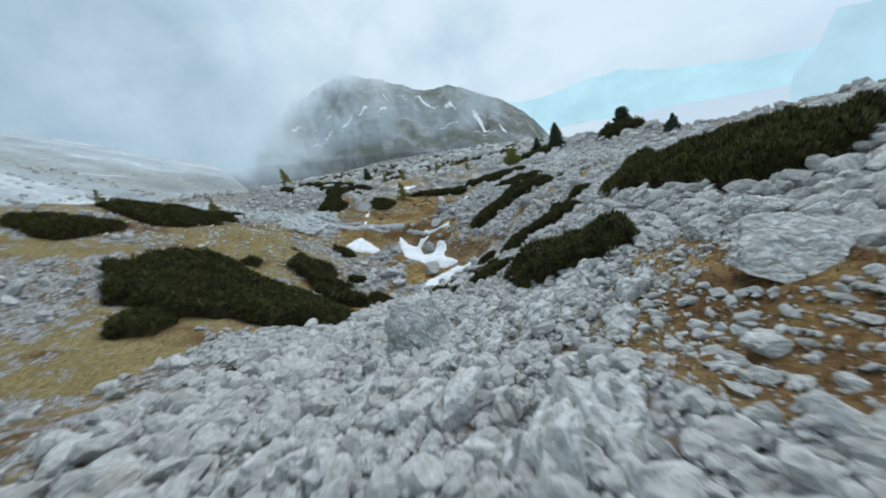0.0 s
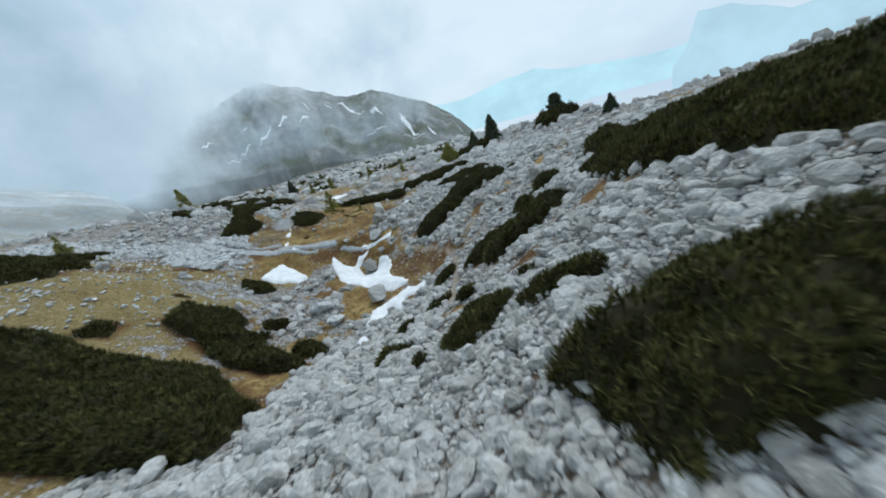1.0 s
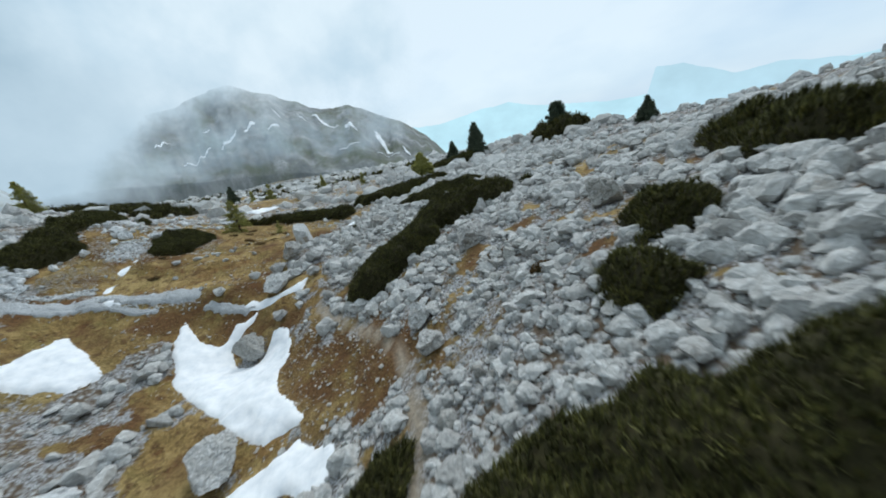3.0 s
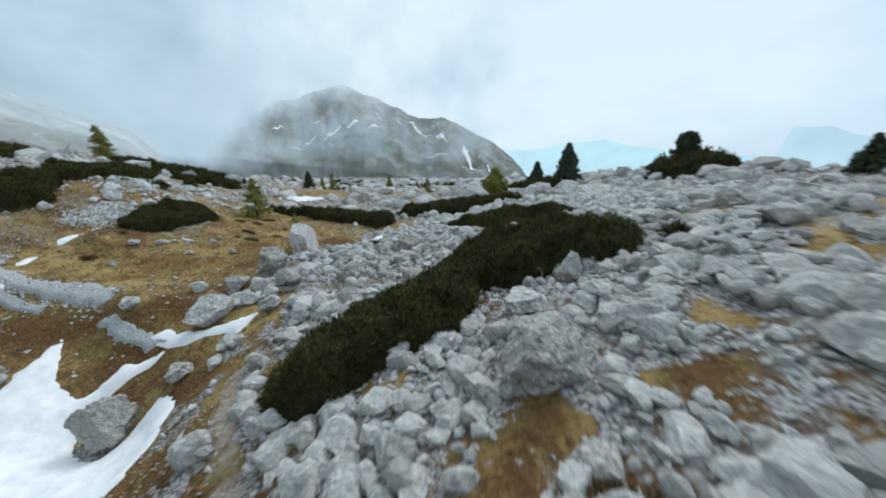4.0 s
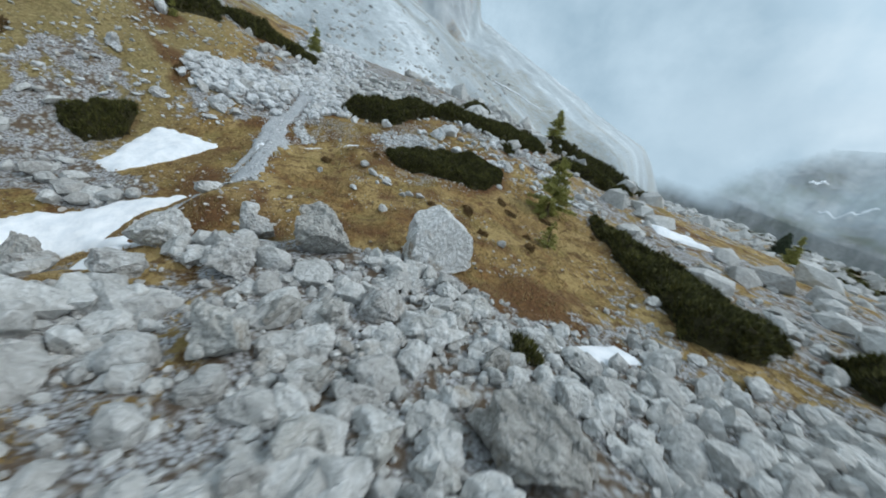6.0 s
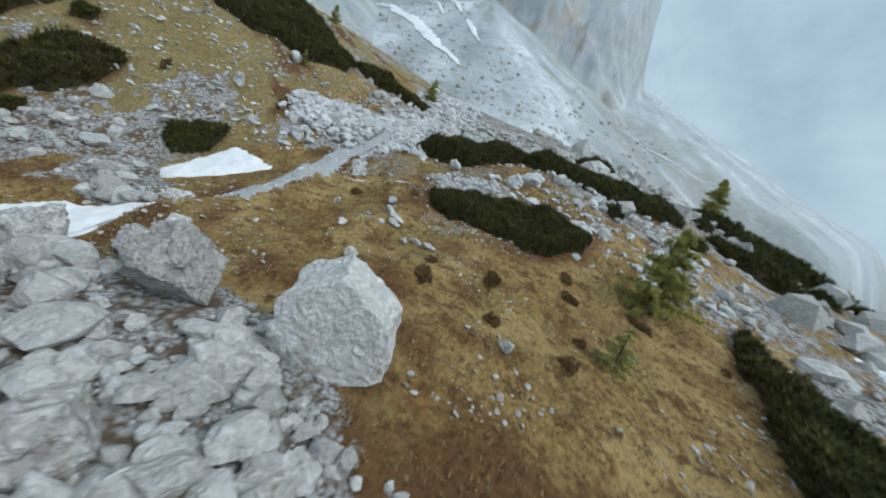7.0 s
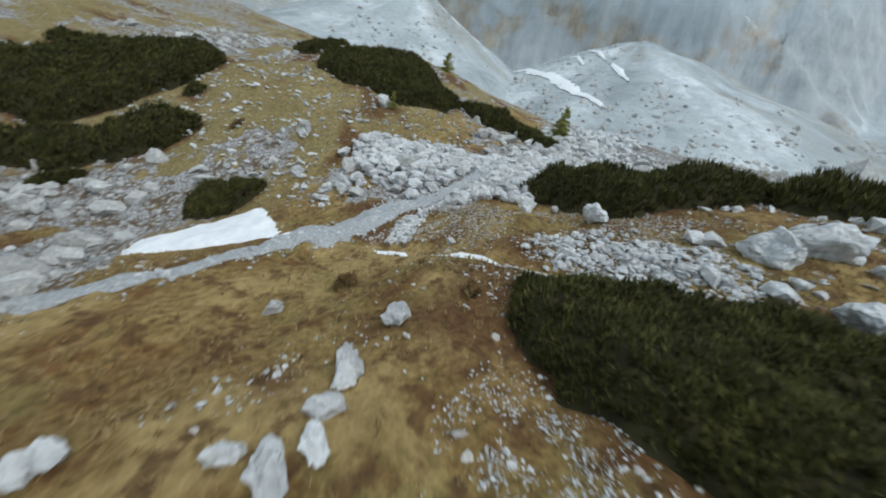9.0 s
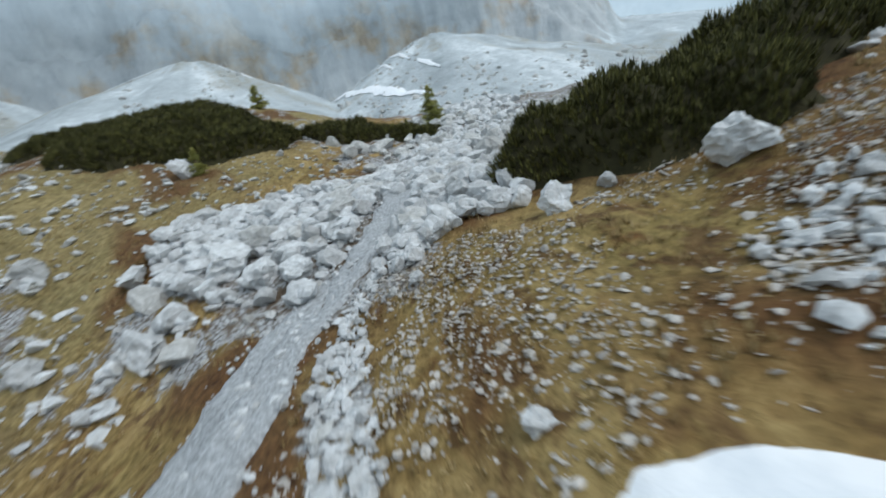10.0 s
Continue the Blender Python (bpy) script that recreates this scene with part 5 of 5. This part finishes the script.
def joined(name, x, y, s, g, detail, sink, label, material=ROCK, zs=None, flat=0.78):
    shapes = SHAPES[detail]
    pick = g.integers(0, len(shapes), len(x))
    vs, fs, off = [], [], 0
    z = height(x, y) if zs is None else zs
    for k, (v, f) in enumerate(shapes):
        w = np.where(pick == k)[0]
        if not len(w):
            continue
        a, b = g.uniform(0, 2 * np.pi, len(w)), g.normal(0, 0.5, len(w))
        sc = s[w][:, None] * g.uniform(0.7, 1.25, (len(w), 3)) * np.array([1.05, 0.95, flat])
        p = v[None] * sc[:, None]
        cb, sb = np.cos(b)[:, None], np.sin(b)[:, None]
        p = np.stack([p[..., 0], p[..., 1] * cb - p[..., 2] * sb, p[..., 1] * sb + p[..., 2] * cb], -1)
        ca, sn = np.cos(a)[:, None], np.sin(a)[:, None]
        p = np.stack([p[..., 0] * ca - p[..., 1] * sn, p[..., 0] * sn + p[..., 1] * ca, p[..., 2]], -1)
        p += np.stack([x[w], y[w], z[w] + sink * s[w]], 1)[:, None]
        vs.append(p.reshape(-1, 3))
        fs.append((f[None] + (off + np.arange(len(w)) * len(v))[:, None, None]).reshape(-1, 3))
        off += len(w) * len(v)
    return tagged(new(name, mesh_np(name, np.concatenate(vs), np.concatenate(fs), material)), label, "rocks", kind="stuff")


def by_talus(gain, off=0.0):
    return lambda x, y, g: g.uniform(0, 1, len(x)) < np.clip((talus_field(x, y) - off) * gain, 0, 1)


# Blocks of the boulder field: the largest beside the flight are things of their own.
x, y, s, g = scatter(38000, (-6, 16, -3, 46), (0.075, 0.42), 2.1, 11, by_talus(1.5, 0.45))
near = along(STRIP, x, y)
s = np.minimum(s, np.interp(y, [0, 10, 20, 27], [0.14, 0.165, 0.20, 0.26]) * g.uniform(0.6, 1.15, len(s)) + 0.026 * near)
single = np.argsort(near - 11.0 * s)[:290]
for k in single:
    me = (ROCK_MESHES if s[k] > 0.19 else SMALL_MESHES)[int(g.integers(0, len(ROCK_MESHES)))]
    boulder(me, float(x[k]), float(y[k]), float(s[k] * g.uniform(0.9, 1.3)), float(s[k] * g.uniform(0.8, 1.1)), float(s[k] * g.uniform(0.6, 0.95)), float(g.uniform(0, 360)), float(g.normal(0, 18)), 0.32, "pale grey limestone block of the boulder field")
rest = np.ones(len(x), bool)
rest[single] = False
fine_ = rest & ((s > 0.19) | (near < 1.8)) & (near < 10)
joined("talus_blocks", x[fine_], y[fine_], s[fine_], g, 2, 0.3, "loose pale limestone blocks heaped on the slope")
fine_ = rest & ~fine_
joined("talus_chips", x[fine_], y[fine_], s[fine_], g, 1, 0.3, "loose broken limestone heaped on the slope")
x, y, s, g = scatter(46000, (-6, 14, -3, 42), (0.025, 0.10), 1.4, 12, lambda x, y, g: (g.uniform(0, 1, len(x)) < np.clip((talus_field(x, y) - 0.25) * 1.5, 0, 1)) & (along(STRIP, x, y) < 4.5))
joined("talus_rubble", x, y, s, g, 1, 0.3, "small broken limestone rubble between the blocks")
x, y, s, g = scatter(17000, (-6, 5, 0.5, 11), (0.018, 0.075), 1.5, 34, lambda x, y, g: (g.uniform(0, 1, len(x)) < np.clip((talus_field(x, y) - 0.25) * 1.8, 0, 1)))
joined("broken_rubble", x, y, s, g, 1, 0.6, "small shattered limestone chips filling the gaps")
x, y, s, g = scatter(6000, (-10, -5.2, 6.8, 12), (0.025, 0.20), 2.2, 36, by_talus(1.8, 0.35))
joined("gully_rubble", x, y, s, g, 1, 0.35, "pale broken limestone below the bedrock")
x, y, s, g = scatter(900, (3.4, 7.2, 26.4, 28.6), (0.02, 0.11), 1.8, 39, lambda x, y, g: talus_field(x, y) < 0.6)
joined("bare_earth_stones", x, y, s, g, 2, 0.3, "pale stones on red-brown earth below dwarf pine")
FAN = [(-13.2, 26.7), (-14.4, 26.5), (-16.6, 28.6), (-16.4, 31.2), (-14.4, 33.4), (-12.8, 33.1), (-12.5, 31.8), (-12.6, 30.9), (-12.6, 30.0), (-12.9, 29.0), (-12.9, 27.8)]
x, y, s, g = scatter(8200, (-17, -11.2, 26.5, 33.6), (0.04, 0.26), 2.0, 27, lambda x, y, g: np.maximum(inside(FAN, x, y), 0.42 - np.hypot(x + 12.2, y - 28.15)) + 0.8 * (fbm(x, y, 0.9, 3, 316) - 0.5) > 0)
joined("fan_blocks", x, y, s, g, 2, 0.45, "pale limestone blocks fanned out above the track", FRESH)
STREAM = [(-13.6, 30.4), (-16.0, 29.9), (-20.0, 30.2), (-27.0, 30.0), (-30.0, 33.0), (-24.0, 34.6), (-19.0, 33.2), (-15.2, 32.4)]
x, y, s, g = scatter(6000, (-31, -13, 29, 35), (0.05, 0.28), 2.2, 33, lambda x, y, g: inside(STREAM, x, y) + 1.2 * (fbm(x, y, 1.1, 3, 322) - 0.5) > 0)
joined("stream_blocks", x, y, s, g, 1, 0.35, "pale rubble running down from the scree to the track", FRESH)
x, y, s, g = scatter(2600, (-21, -11, 16, 29), (0.03, 0.17), 2.2, 28, lambda x, y, g: g.uniform(0, 1, len(x)) < 0.35 + 0.65 * step(0.45, 0.6, fbm(x, y, 2.0, 3, 318)))
joined("slope_stones", x, y, s, g, 1, 0.3, "pale stones strewn over the grassy slope", FRESH, flat=0.5)
x, y, s, g = scatter(16000, (-24, -3, -3, 46), (0.05, 0.40), 3.2, 13, by_talus(1.6, 0.45))
s = np.where((x < -9) & (x > -12.8) & (y > 29.5) & (y < 34.5), np.minimum(s, 0.09), s)
joined("meadow_stones", x[s > 0.12], y[s > 0.12], s[s > 0.12], g, 2, 0.25, "pale stones lying in the dry grass")
joined("meadow_rubble", x[s <= 0.12], y[s <= 0.12], s[s <= 0.12], g, 1, 0.25, "small pale stones lying in the dry grass")
x, y, s, g = scatter(2400, (-15.5, -8, 36, 45), (0.04, 0.24), 2.4, 29, lambda x, y, g: g.uniform(0, 1, len(x)) < 0.25 + 0.75 * step(0.45, 0.6, fbm(x, y, 1.8, 3, 320)))
joined("bank_stones", x, y, s, g, 1, 0.3, "pale stones between the dwarf pines on the bank", FRESH, flat=0.6)
x, y, s, g = scatter(4600, (-9.3, -4.6, 33.0, 37.8), (0.006, 0.034), 2.6, 37, lambda x, y, g: g.uniform(0, 1, len(x)) < step(0.48, 0.66, fbm(x, y, 0.9, 3, 328)))
joined("mound_pebbles", x, y, s, g, 1, 0.3, "small pale pebbles in the worn turf of the mound", FRESH, flat=0.55)
x, y, s, g = scatter(2400, (-12.0, -10.0, 34.0, 36.8), (0.02, 0.10), 1.6, 38, lambda x, y, g: g.uniform(0, 1, len(x)) < blob(x, y, -10.6, 35.5, 0.55, 1.3, 0, 0.7))
joined("hollow_blocks", x, y, s, g, 1, 0.35, "flat pale stones heaped beyond the mound", FRESH, flat=0.65)
x, y, s, g = scatter(5000, (-8.0, -6.7, 34.6, 35.9), (0.005, 0.017), 1.6, 30, lambda x, y, g: g.uniform(0, 1, len(x)) < blob(x, y, -7.3, 35.2, 0.45, 0.5, 0, 0.8))
joined("mound_gravel", x, y, s, g, 1, 0.3, "pale grit on the bare mound", FRESH, flat=0.5)
x, y, s, g = scatter(20000, (-20, -2, 24, 46), (0.014, 0.080), 3.0, 14, lambda x, y, g: g.uniform(0, 1, len(x)) < (1 - 0.9 * blob(x, y, -7.0, 34.0, 2.8, 1.9)) * step(0.44, 0.66, fbm(x, y, 2.4, 3, 312)))
joined("meadow_pebbles", x, y, s, g, 1, 0.25, "small stones strewn over the dry grass", PEBBLE, flat=0.42)
x, y, s, g = scatter(9000, (-44, 28, 40, 110), (0.15, 1.1), 3.0, 15, by_talus(1.6, 0.35))
joined("plateau_rocks", x, y, s, g, 1, 0.2, "scattered limestone rocks on the karst plateau")
x, y, s, g = scatter(5000, (-120, 60, 90, 330), (0.5, 2.6), 2.6, 16, lambda x, y, g: g.uniform(0, 1, len(x)) < 0.8)
joined("far_rocks", x, y, s, g, 1, 0.1, "far limestone outcrops on the plateau")
g = np.random.default_rng(23)
u = g.uniform(0, len(TRACK) - 1, 3000)
x = np.interp(u, range(len(TRACK)), [p[0] for p in TRACK]) + g.normal(0, 0.15, len(u))
y = np.interp(u, range(len(TRACK)), [p[1] for p in TRACK]) - 0.15 + g.normal(0, 0.30, len(u))
joined("track_stones", x, y, 0.010 + 0.045 * g.uniform(0, 1, len(u)) ** 4, g, 1, 0.7, "broken stones along the gravel track", FRESH)
x, y, s, g = scatter(1500, (-12.6, -10.2, 30.9, 32.0), (0.02, 0.085), 1.8, 35, lambda x, y, g: along([(-12.4, 31.15), (-11.2, 31.3), (-10.4, 31.7)], x, y) < 0.1 + 0.25 * fbm(x, y, 0.6, 3, 326))
joined("verge_stones", x, y, s, g, 2, 0.35, "broken pale stones in a line beside the track", FRESH)
x, y, s, g = scatter(24000, (-12.4, -9.1, 31.0, 37.6), (0.008, 0.040), 2.6, 24, lambda x, y, g: g.uniform(0, 1, len(x)) < step(0.30, 0.58, fbm(x, y, 1.3, 3, 314)))
joined("mound_stones", x, y, s, g, 1, 0.25, "small flat pale stones strewn on the grassy mound", PEBBLE, flat=0.4)
x, y, s, g = scatter(6500, (0.6, 5.2, 0.4, 7.0), (0.015, 0.10), 3.0, 25, lambda x, y, g: talus_field(x, y) < 0.55)
joined("earth_stones", x, y, s, g, 2, 0.25, "pale stones scattered on brown earth", flat=0.55)
x, y, s, g = scatter(1500, (-3, 3.4, 20.5, 27), (0.02, 0.08), 2.6, 26, lambda x, y, g: talus_field(x, y) < 0.6)
joined("hillside_stones", x, y, s, g, 1, 0.25, "pale stones on the brown hillside beside the footpath", PEBBLE, flat=0.55)
ba, br, s = SCREE_BLOCKS
x, y = polar(ba, br)
joined("scree_blocks", x, y, s, g, 1, 0.1, "fallen blocks scattered over the scree", zs=scree_height(ba, br))
x, y, s, g = scatter(3000, (10, 30, -4, 50), (0.10, 0.48), 2.4, 17, by_talus(1.5, 0.4))
joined("ridge_blocks", x, y, s, g, 1, 0.25, "limestone blocks along the ridge")


# ---------------------------------------------------------------- dwarf pines
def tuft(g, n, length, width, spread_, blades):
    """Blades of n tufts about their own origins: n, blades, 3 corners, 3."""
    a = g.uniform(0, 2 * np.pi, (n, blades))
    lean = np.abs(g.normal(0, spread_, (n, blades)))
    ln_ = length * g.uniform(0.65, 1.2, (n, blades))
    d = np.stack([np.sin(lean) * np.cos(a), np.sin(lean) * np.sin(a), np.cos(lean)], -1)
    side = np.stack([-np.sin(a), np.cos(a), 0 * a], -1) * (width * 0.5)
    tip = d * ln_[..., None]
    return np.stack([side, tip, -side], 2)


def dwarf_pine(poly, tall, share, k, foliage=None, name="dwarf_pine", label="dark green dwarf mountain pine thicket on stony ground", group="dwarf pines"):
    p = np.array(poly, float)
    g = np.random.default_rng(500 + k)
    c = p.mean(0)
    top = holder(name, float(c[0]), float(c[1]), float(height(c[0], c[1])))
    tagged(top, label, "shrub", group)
    origin = np.array([c[0], c[1], float(height(c[0], c[1]))])

    ragged = 0.16 * math.sqrt(np.ptp(p[:, 0]) * np.ptp(p[:, 1]))

    def swell(x, y):
        d = inside(poly, x, y) + min(tall, 0.7) * (fbm(x, y, 0.8, 3, 200 + k) - 0.5) + ragged * (fbm(x, y, 2.6, 3, 240 + k) - 0.5)
        return np.where(d > 0, tall * np.clip(d / (0.55 * tall + 0.12), 0, 1) ** 0.5 * (0.45 + 0.65 * fbm(x, y, 0.9, 2, 220 + k) + 0.75 * (fbm(x, y, 0.38, 2, 230 + k) - 0.2)), 0), d

    # A closed dark mound under the tufts stands in for the shade within.
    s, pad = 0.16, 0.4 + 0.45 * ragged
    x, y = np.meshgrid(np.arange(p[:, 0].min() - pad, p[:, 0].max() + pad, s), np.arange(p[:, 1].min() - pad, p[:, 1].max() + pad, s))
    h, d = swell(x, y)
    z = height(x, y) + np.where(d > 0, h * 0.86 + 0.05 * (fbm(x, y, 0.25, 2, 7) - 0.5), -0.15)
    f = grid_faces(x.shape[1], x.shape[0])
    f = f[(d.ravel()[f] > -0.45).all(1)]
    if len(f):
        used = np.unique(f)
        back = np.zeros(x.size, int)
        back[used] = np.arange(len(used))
        part("undergrowth", mesh_np("undergrowth", np.stack([x.ravel(), y.ravel(), z.ravel()], 1)[used] - origin, back[f], THICKET_SHADE, True), top, "near-black filler mound painted as the shade inside the shrub")
    area = (p[:, 0].max() - p[:, 0].min() + 2 * pad) * (p[:, 1].max() - p[:, 1].min() + 2 * pad)
    n = int(area * 470 * share)
    x, y = g.uniform(p[:, 0].min() - pad, p[:, 0].max() + pad, n), g.uniform(p[:, 1].min() - pad, p[:, 1].max() + pad, n)
    h, d = swell(x, y)
    ok = d > 0
    x, y, h = x[ok], y[ok], h[ok]
    size = min(0.16 / math.sqrt(max(share, 0.15)), 0.35 * tall + 0.06)
    b = tuft(g, len(x), size, size * 0.19, 0.6, 6)
    e = 0.12
    hx, hy = swell(x + e, y)[0] - swell(x - e, y)[0], swell(x, y + e)[0] - swell(x, y - e)[0]
    lean = np.stack([-hx, -hy, np.full(len(x), 2 * e * 1.6)], 1)
    lean /= np.linalg.norm(lean, axis=1, keepdims=True)
    up = np.array([0, 0, 1.0])
    b = b + 0.55 * (lean - up)[:, None, None] * np.clip(b[..., 2:3], 0, None)
    base = np.stack([x, y, height(x, y) + h * g.uniform(0.55, 0.98, len(x))], 1) - origin
    b = b + base[:, None, None]
    v = b.reshape(-1, 3)
    q = np.arange(len(v)).reshape(-1, 3)
    part("crown", mesh_np("crown", v, q, foliage or NEEDLE), top)


for k, (poly, tall, share) in enumerate(THICKETS):
    dwarf_pine(poly, tall, share, k)
HEATH = needles("heath leaves", (0.09, 0.055, 0.024), (0.17, 0.105, 0.045), (0.28, 0.19, 0.085))
for k, (hx_, hy_, hr) in enumerate(((-3.7, 38.0, 0.2), (-5.4, 36.6, 0.26), (-4.6, 35.3, 0.22), (-8.4, 32.4, 0.2), (-5.9, 38.4, 0.25), (1.5, 36.0, 0.25), (5.0, 21.6, 0.25), (4.6, 23.4, 0.3), (-13.6, 26.6, 0.25), (-12.4, 22.2, 0.25), (-6.2, 40.2, 0.3), (-5.16, 35.33, 0.14), (-4.55, 38.40, 0.13), (-5.48, 41.80, 0.13), (-6.84, 38.47, 0.17), (-4.19, 36.70, 0.16), (-8.60, 34.05, 0.13), (-9.07, 33.08, 0.06), (-9.20, 33.75, 0.07))):
    ring = [(hx_ + 1.3 * hr * (0.8 + 0.4 * math.sin(5 * a + k)) * math.cos(a), hy_ + 0.9 * hr * (1 + 0.3 * math.cos(3 * a + 2 * k)) * math.sin(a)) for a in np.linspace(0, 2 * np.pi, 8)[:-1]]
    dwarf_pine(ring, 0.07, 2.2, 100 + k, HEATH, "heath_shrub", "low brown heath shrub in the dry grass", "heath shrubs")


# Shrubs too far off to tell apart.
g = np.random.default_rng(91)
n = 1500
a_, r_ = g.uniform(-50, 30, n), 40 + 260 * g.uniform(0, 1, n) ** 0.8
x, y = polar(a_, r_)
ok = (y > 62) & (fbm(x, y, 25, 3, 351) > 0.5)
x, y = x[ok], y[ok]
rows = []
for k in range(9):
    b = tuft(g, len(x), 0.9, 0.55, 0.9, 8) * g.uniform(0.5, 1.6, (len(x), 1, 1, 1)) * np.array([1.7, 1.7, 0.8])
    rows.append(b + np.stack([x + g.normal(0, 0.9, len(x)), y + g.normal(0, 0.9, len(x)), height(x, y) - 0.1], 1)[:, None, None])
v = np.concatenate(rows).reshape(-1, 3)
tagged(new("far_shrubs", mesh_np("far_shrubs", v, np.arange(len(v)).reshape(-1, 3), NEEDLE)), "dark shrubs dotted over the far plateau", "shrubs", kind="stuff")


# ---------------------------------------------------------------- trees
def conifer(name, x, y, tall, wide, material, label, seed, open_=0.0, lean=0.0, blunt=0.0):
    g = np.random.default_rng(seed)
    z = float(height(x, y)) - 0.05
    top = holder(name, x, y, z)
    top.rotation_euler = (0, radians(lean), 0)
    tagged(top, label, "tree")
    bm = bmesh.new()
    rings = []
    for q in range(8):
        s = q / 7
        r = max(0.012, 0.035 * tall * (1 - s) ** 1.1)
        rings.append([bm.verts.new((r * math.cos(a) + 0.02 * math.sin(3 * s + seed), r * math.sin(a), s * tall * 0.98)) for a in np.linspace(0, 2 * np.pi, 8)[:-1]])
    for lo, hi in zip(rings, rings[1:]):
        for i in range(7):
            bm.faces.new((lo[i], lo[(i + 1) % 7], hi[(i + 1) % 7], hi[i]))
    me = bpy.data.meshes.new("trunk")
    bm.to_mesh(me)
    bm.free()
    me.materials.append(BARK)
    part("trunk", me, top)
    limbs, tufts = [], []
    levels = int(12 + 5 * tall)
    for q in range(levels):
        s = 0.06 + 0.92 * q / levels
        if g.uniform() < open_ * 0.4:
            continue
        reach = wide * (blunt * (1 - s**3) ** 0.8 + (1 - blunt) * (1 - s) ** 0.8 + 0.04) * g.uniform(0.75, 1.1)
        if blunt > 0.5:
            reach = wide * math.sin(math.pi * (0.10 + 0.82 * s)) ** 0.6 * g.uniform(0.8, 1.1)
        for a in g.uniform(0, 2 * np.pi, max(4, int(9 * (1 - open_)))):
            ln_ = reach * g.uniform(0.6, 1.1)
            drop = g.uniform(-0.25, 0.12)
            start = np.array([0, 0, s * tall])
            end = start + np.array([math.cos(a) * ln_, math.sin(a) * ln_, drop * ln_])
            side = np.array([-math.sin(a), math.cos(a), 0]) * 0.012 * tall * 0.4
            limbs.append([start - side, start + side, end + side * 0.3, end - side * 0.3])
            for m_ in range(max(3, int(ln_ / (0.06 * tall) * (13 if open_ else 5)))):
                tufts.append(start + (end - start) * g.uniform(0.2, 1.05) + g.normal(0, 0.015 * tall, 3))
    lv = np.array(limbs).reshape(-1, 3)
    part("branchwork", mesh_np("branchwork", lv, np.arange(len(lv)).reshape(-1, 4), BARK), top)
    tp = np.array(tufts)
    size = (0.11 * tall if tall < 3 else 0.33) * (0.42 if open_ else 1.0)
    b = tuft(g, len(tp), size, size * (0.26 if not open_ else 0.16), 1.0, 8) + tp[:, None, None]
    v = b.reshape(-1, 3)
    part("crown", mesh_np("crown", v, np.arange(len(v)).reshape(-1, 3), material), top)


conifer("stone_pine", 23.3, 49.2, 3.0, 1.0, SPRUCE, "dark rounded stone pine on a rocky knoll", 1, blunt=0.85)
conifer("spruce", 16.0, 55.0, 4.0, 1.5, SPRUCE, "pointed dark green spruce on the skyline", 2)
conifer("spruce", 13.2, 55.6, 2.7, 1.2, SPRUCE, "small pointed spruce on the skyline", 3)
conifer("spruce", 8.6, 53.0, 2.4, 1.7, LARCH, "bushy yellow-green young conifer", 4)
conifer("spruce", 22.1, 36.2, 1.7, 0.8, SPRUCE, "small spruce on the ridge", 5)
conifer("larch", -27.2, 53.5, 3.4, 1.4, LARCH, "young yellow-green larch on the rocky slope", 6, 0.4)
conifer("larch", -7.1, 40.7, 2.35, 1.0, LARCH, "slender airy larch with fresh needles", 7, 0.5)
conifer("larch", -4.2, 38.9, 0.9, 0.4, LARCH, "small airy larch with fresh needles", 8, 0.5)
conifer("larch", -23.3, 30.8, 1.6, 0.6, LARCH, "young larch beside dwarf pine", 9, 0.3)
conifer("larch", -17.0, 25.2, 0.8, 0.25, LARCH, "small larch sapling beside a pale block", 10, 0.3)
conifer("larch", -24.5, 22.5, 1.2, 0.5, LARCH, "young larch behind dwarf pine", 11, 0.3)
conifer("spruce", -25.8, 98.0, 3.8, 1.5, SPRUCE, "lone dark spruce on the plateau", 12)
conifer("larch", -10.5, 66.0, 2.4, 0.7, LARCH, "small larch on the plateau", 13, 0.3)
conifer("larch", -4.0, 72.0, 2.6, 0.7, LARCH, "small larch on the plateau", 14, 0.3)
conifer("larch", -18.0, 84.0, 2.6, 0.8, LARCH, "small larch on the plateau", 15, 0.3)
conifer("larch", 2.0, 62.0, 1.8, 0.6, LARCH, "small larch beside dwarf pine", 16, 0.3)

# ---------------------------------------------------------------- dry grass
g = np.random.default_rng(77)
n = 90000
x, y = g.uniform(-18, 4, n), g.uniform(-2, 44, n)
dens = (1 - talus_field(x, y)) * step(0.30, 0.62, fbm(x, y, 0.8, 3, 301)) * np.where(along(STRIP, x, y) < 9, 1.0, 0.35)
ok = (g.uniform(0, 1, n) < dens * 1.6) & ~covered(x, y) & ~thicket(x, y, 0.0)
x, y = x[ok], y[ok]
b = tuft(g, len(x), 0.085, 0.013, 0.9, 8) + np.stack([x, y, height(x, y) - 0.02], 1)[:, None, None]
v = b.reshape(-1, 3)
tagged(new("dry_grass", mesh_np("dry_grass", v, np.arange(len(v)).reshape(-1, 3), STRAW)), "tufts of ochre dry alpine grass", "grass", kind="stuff")
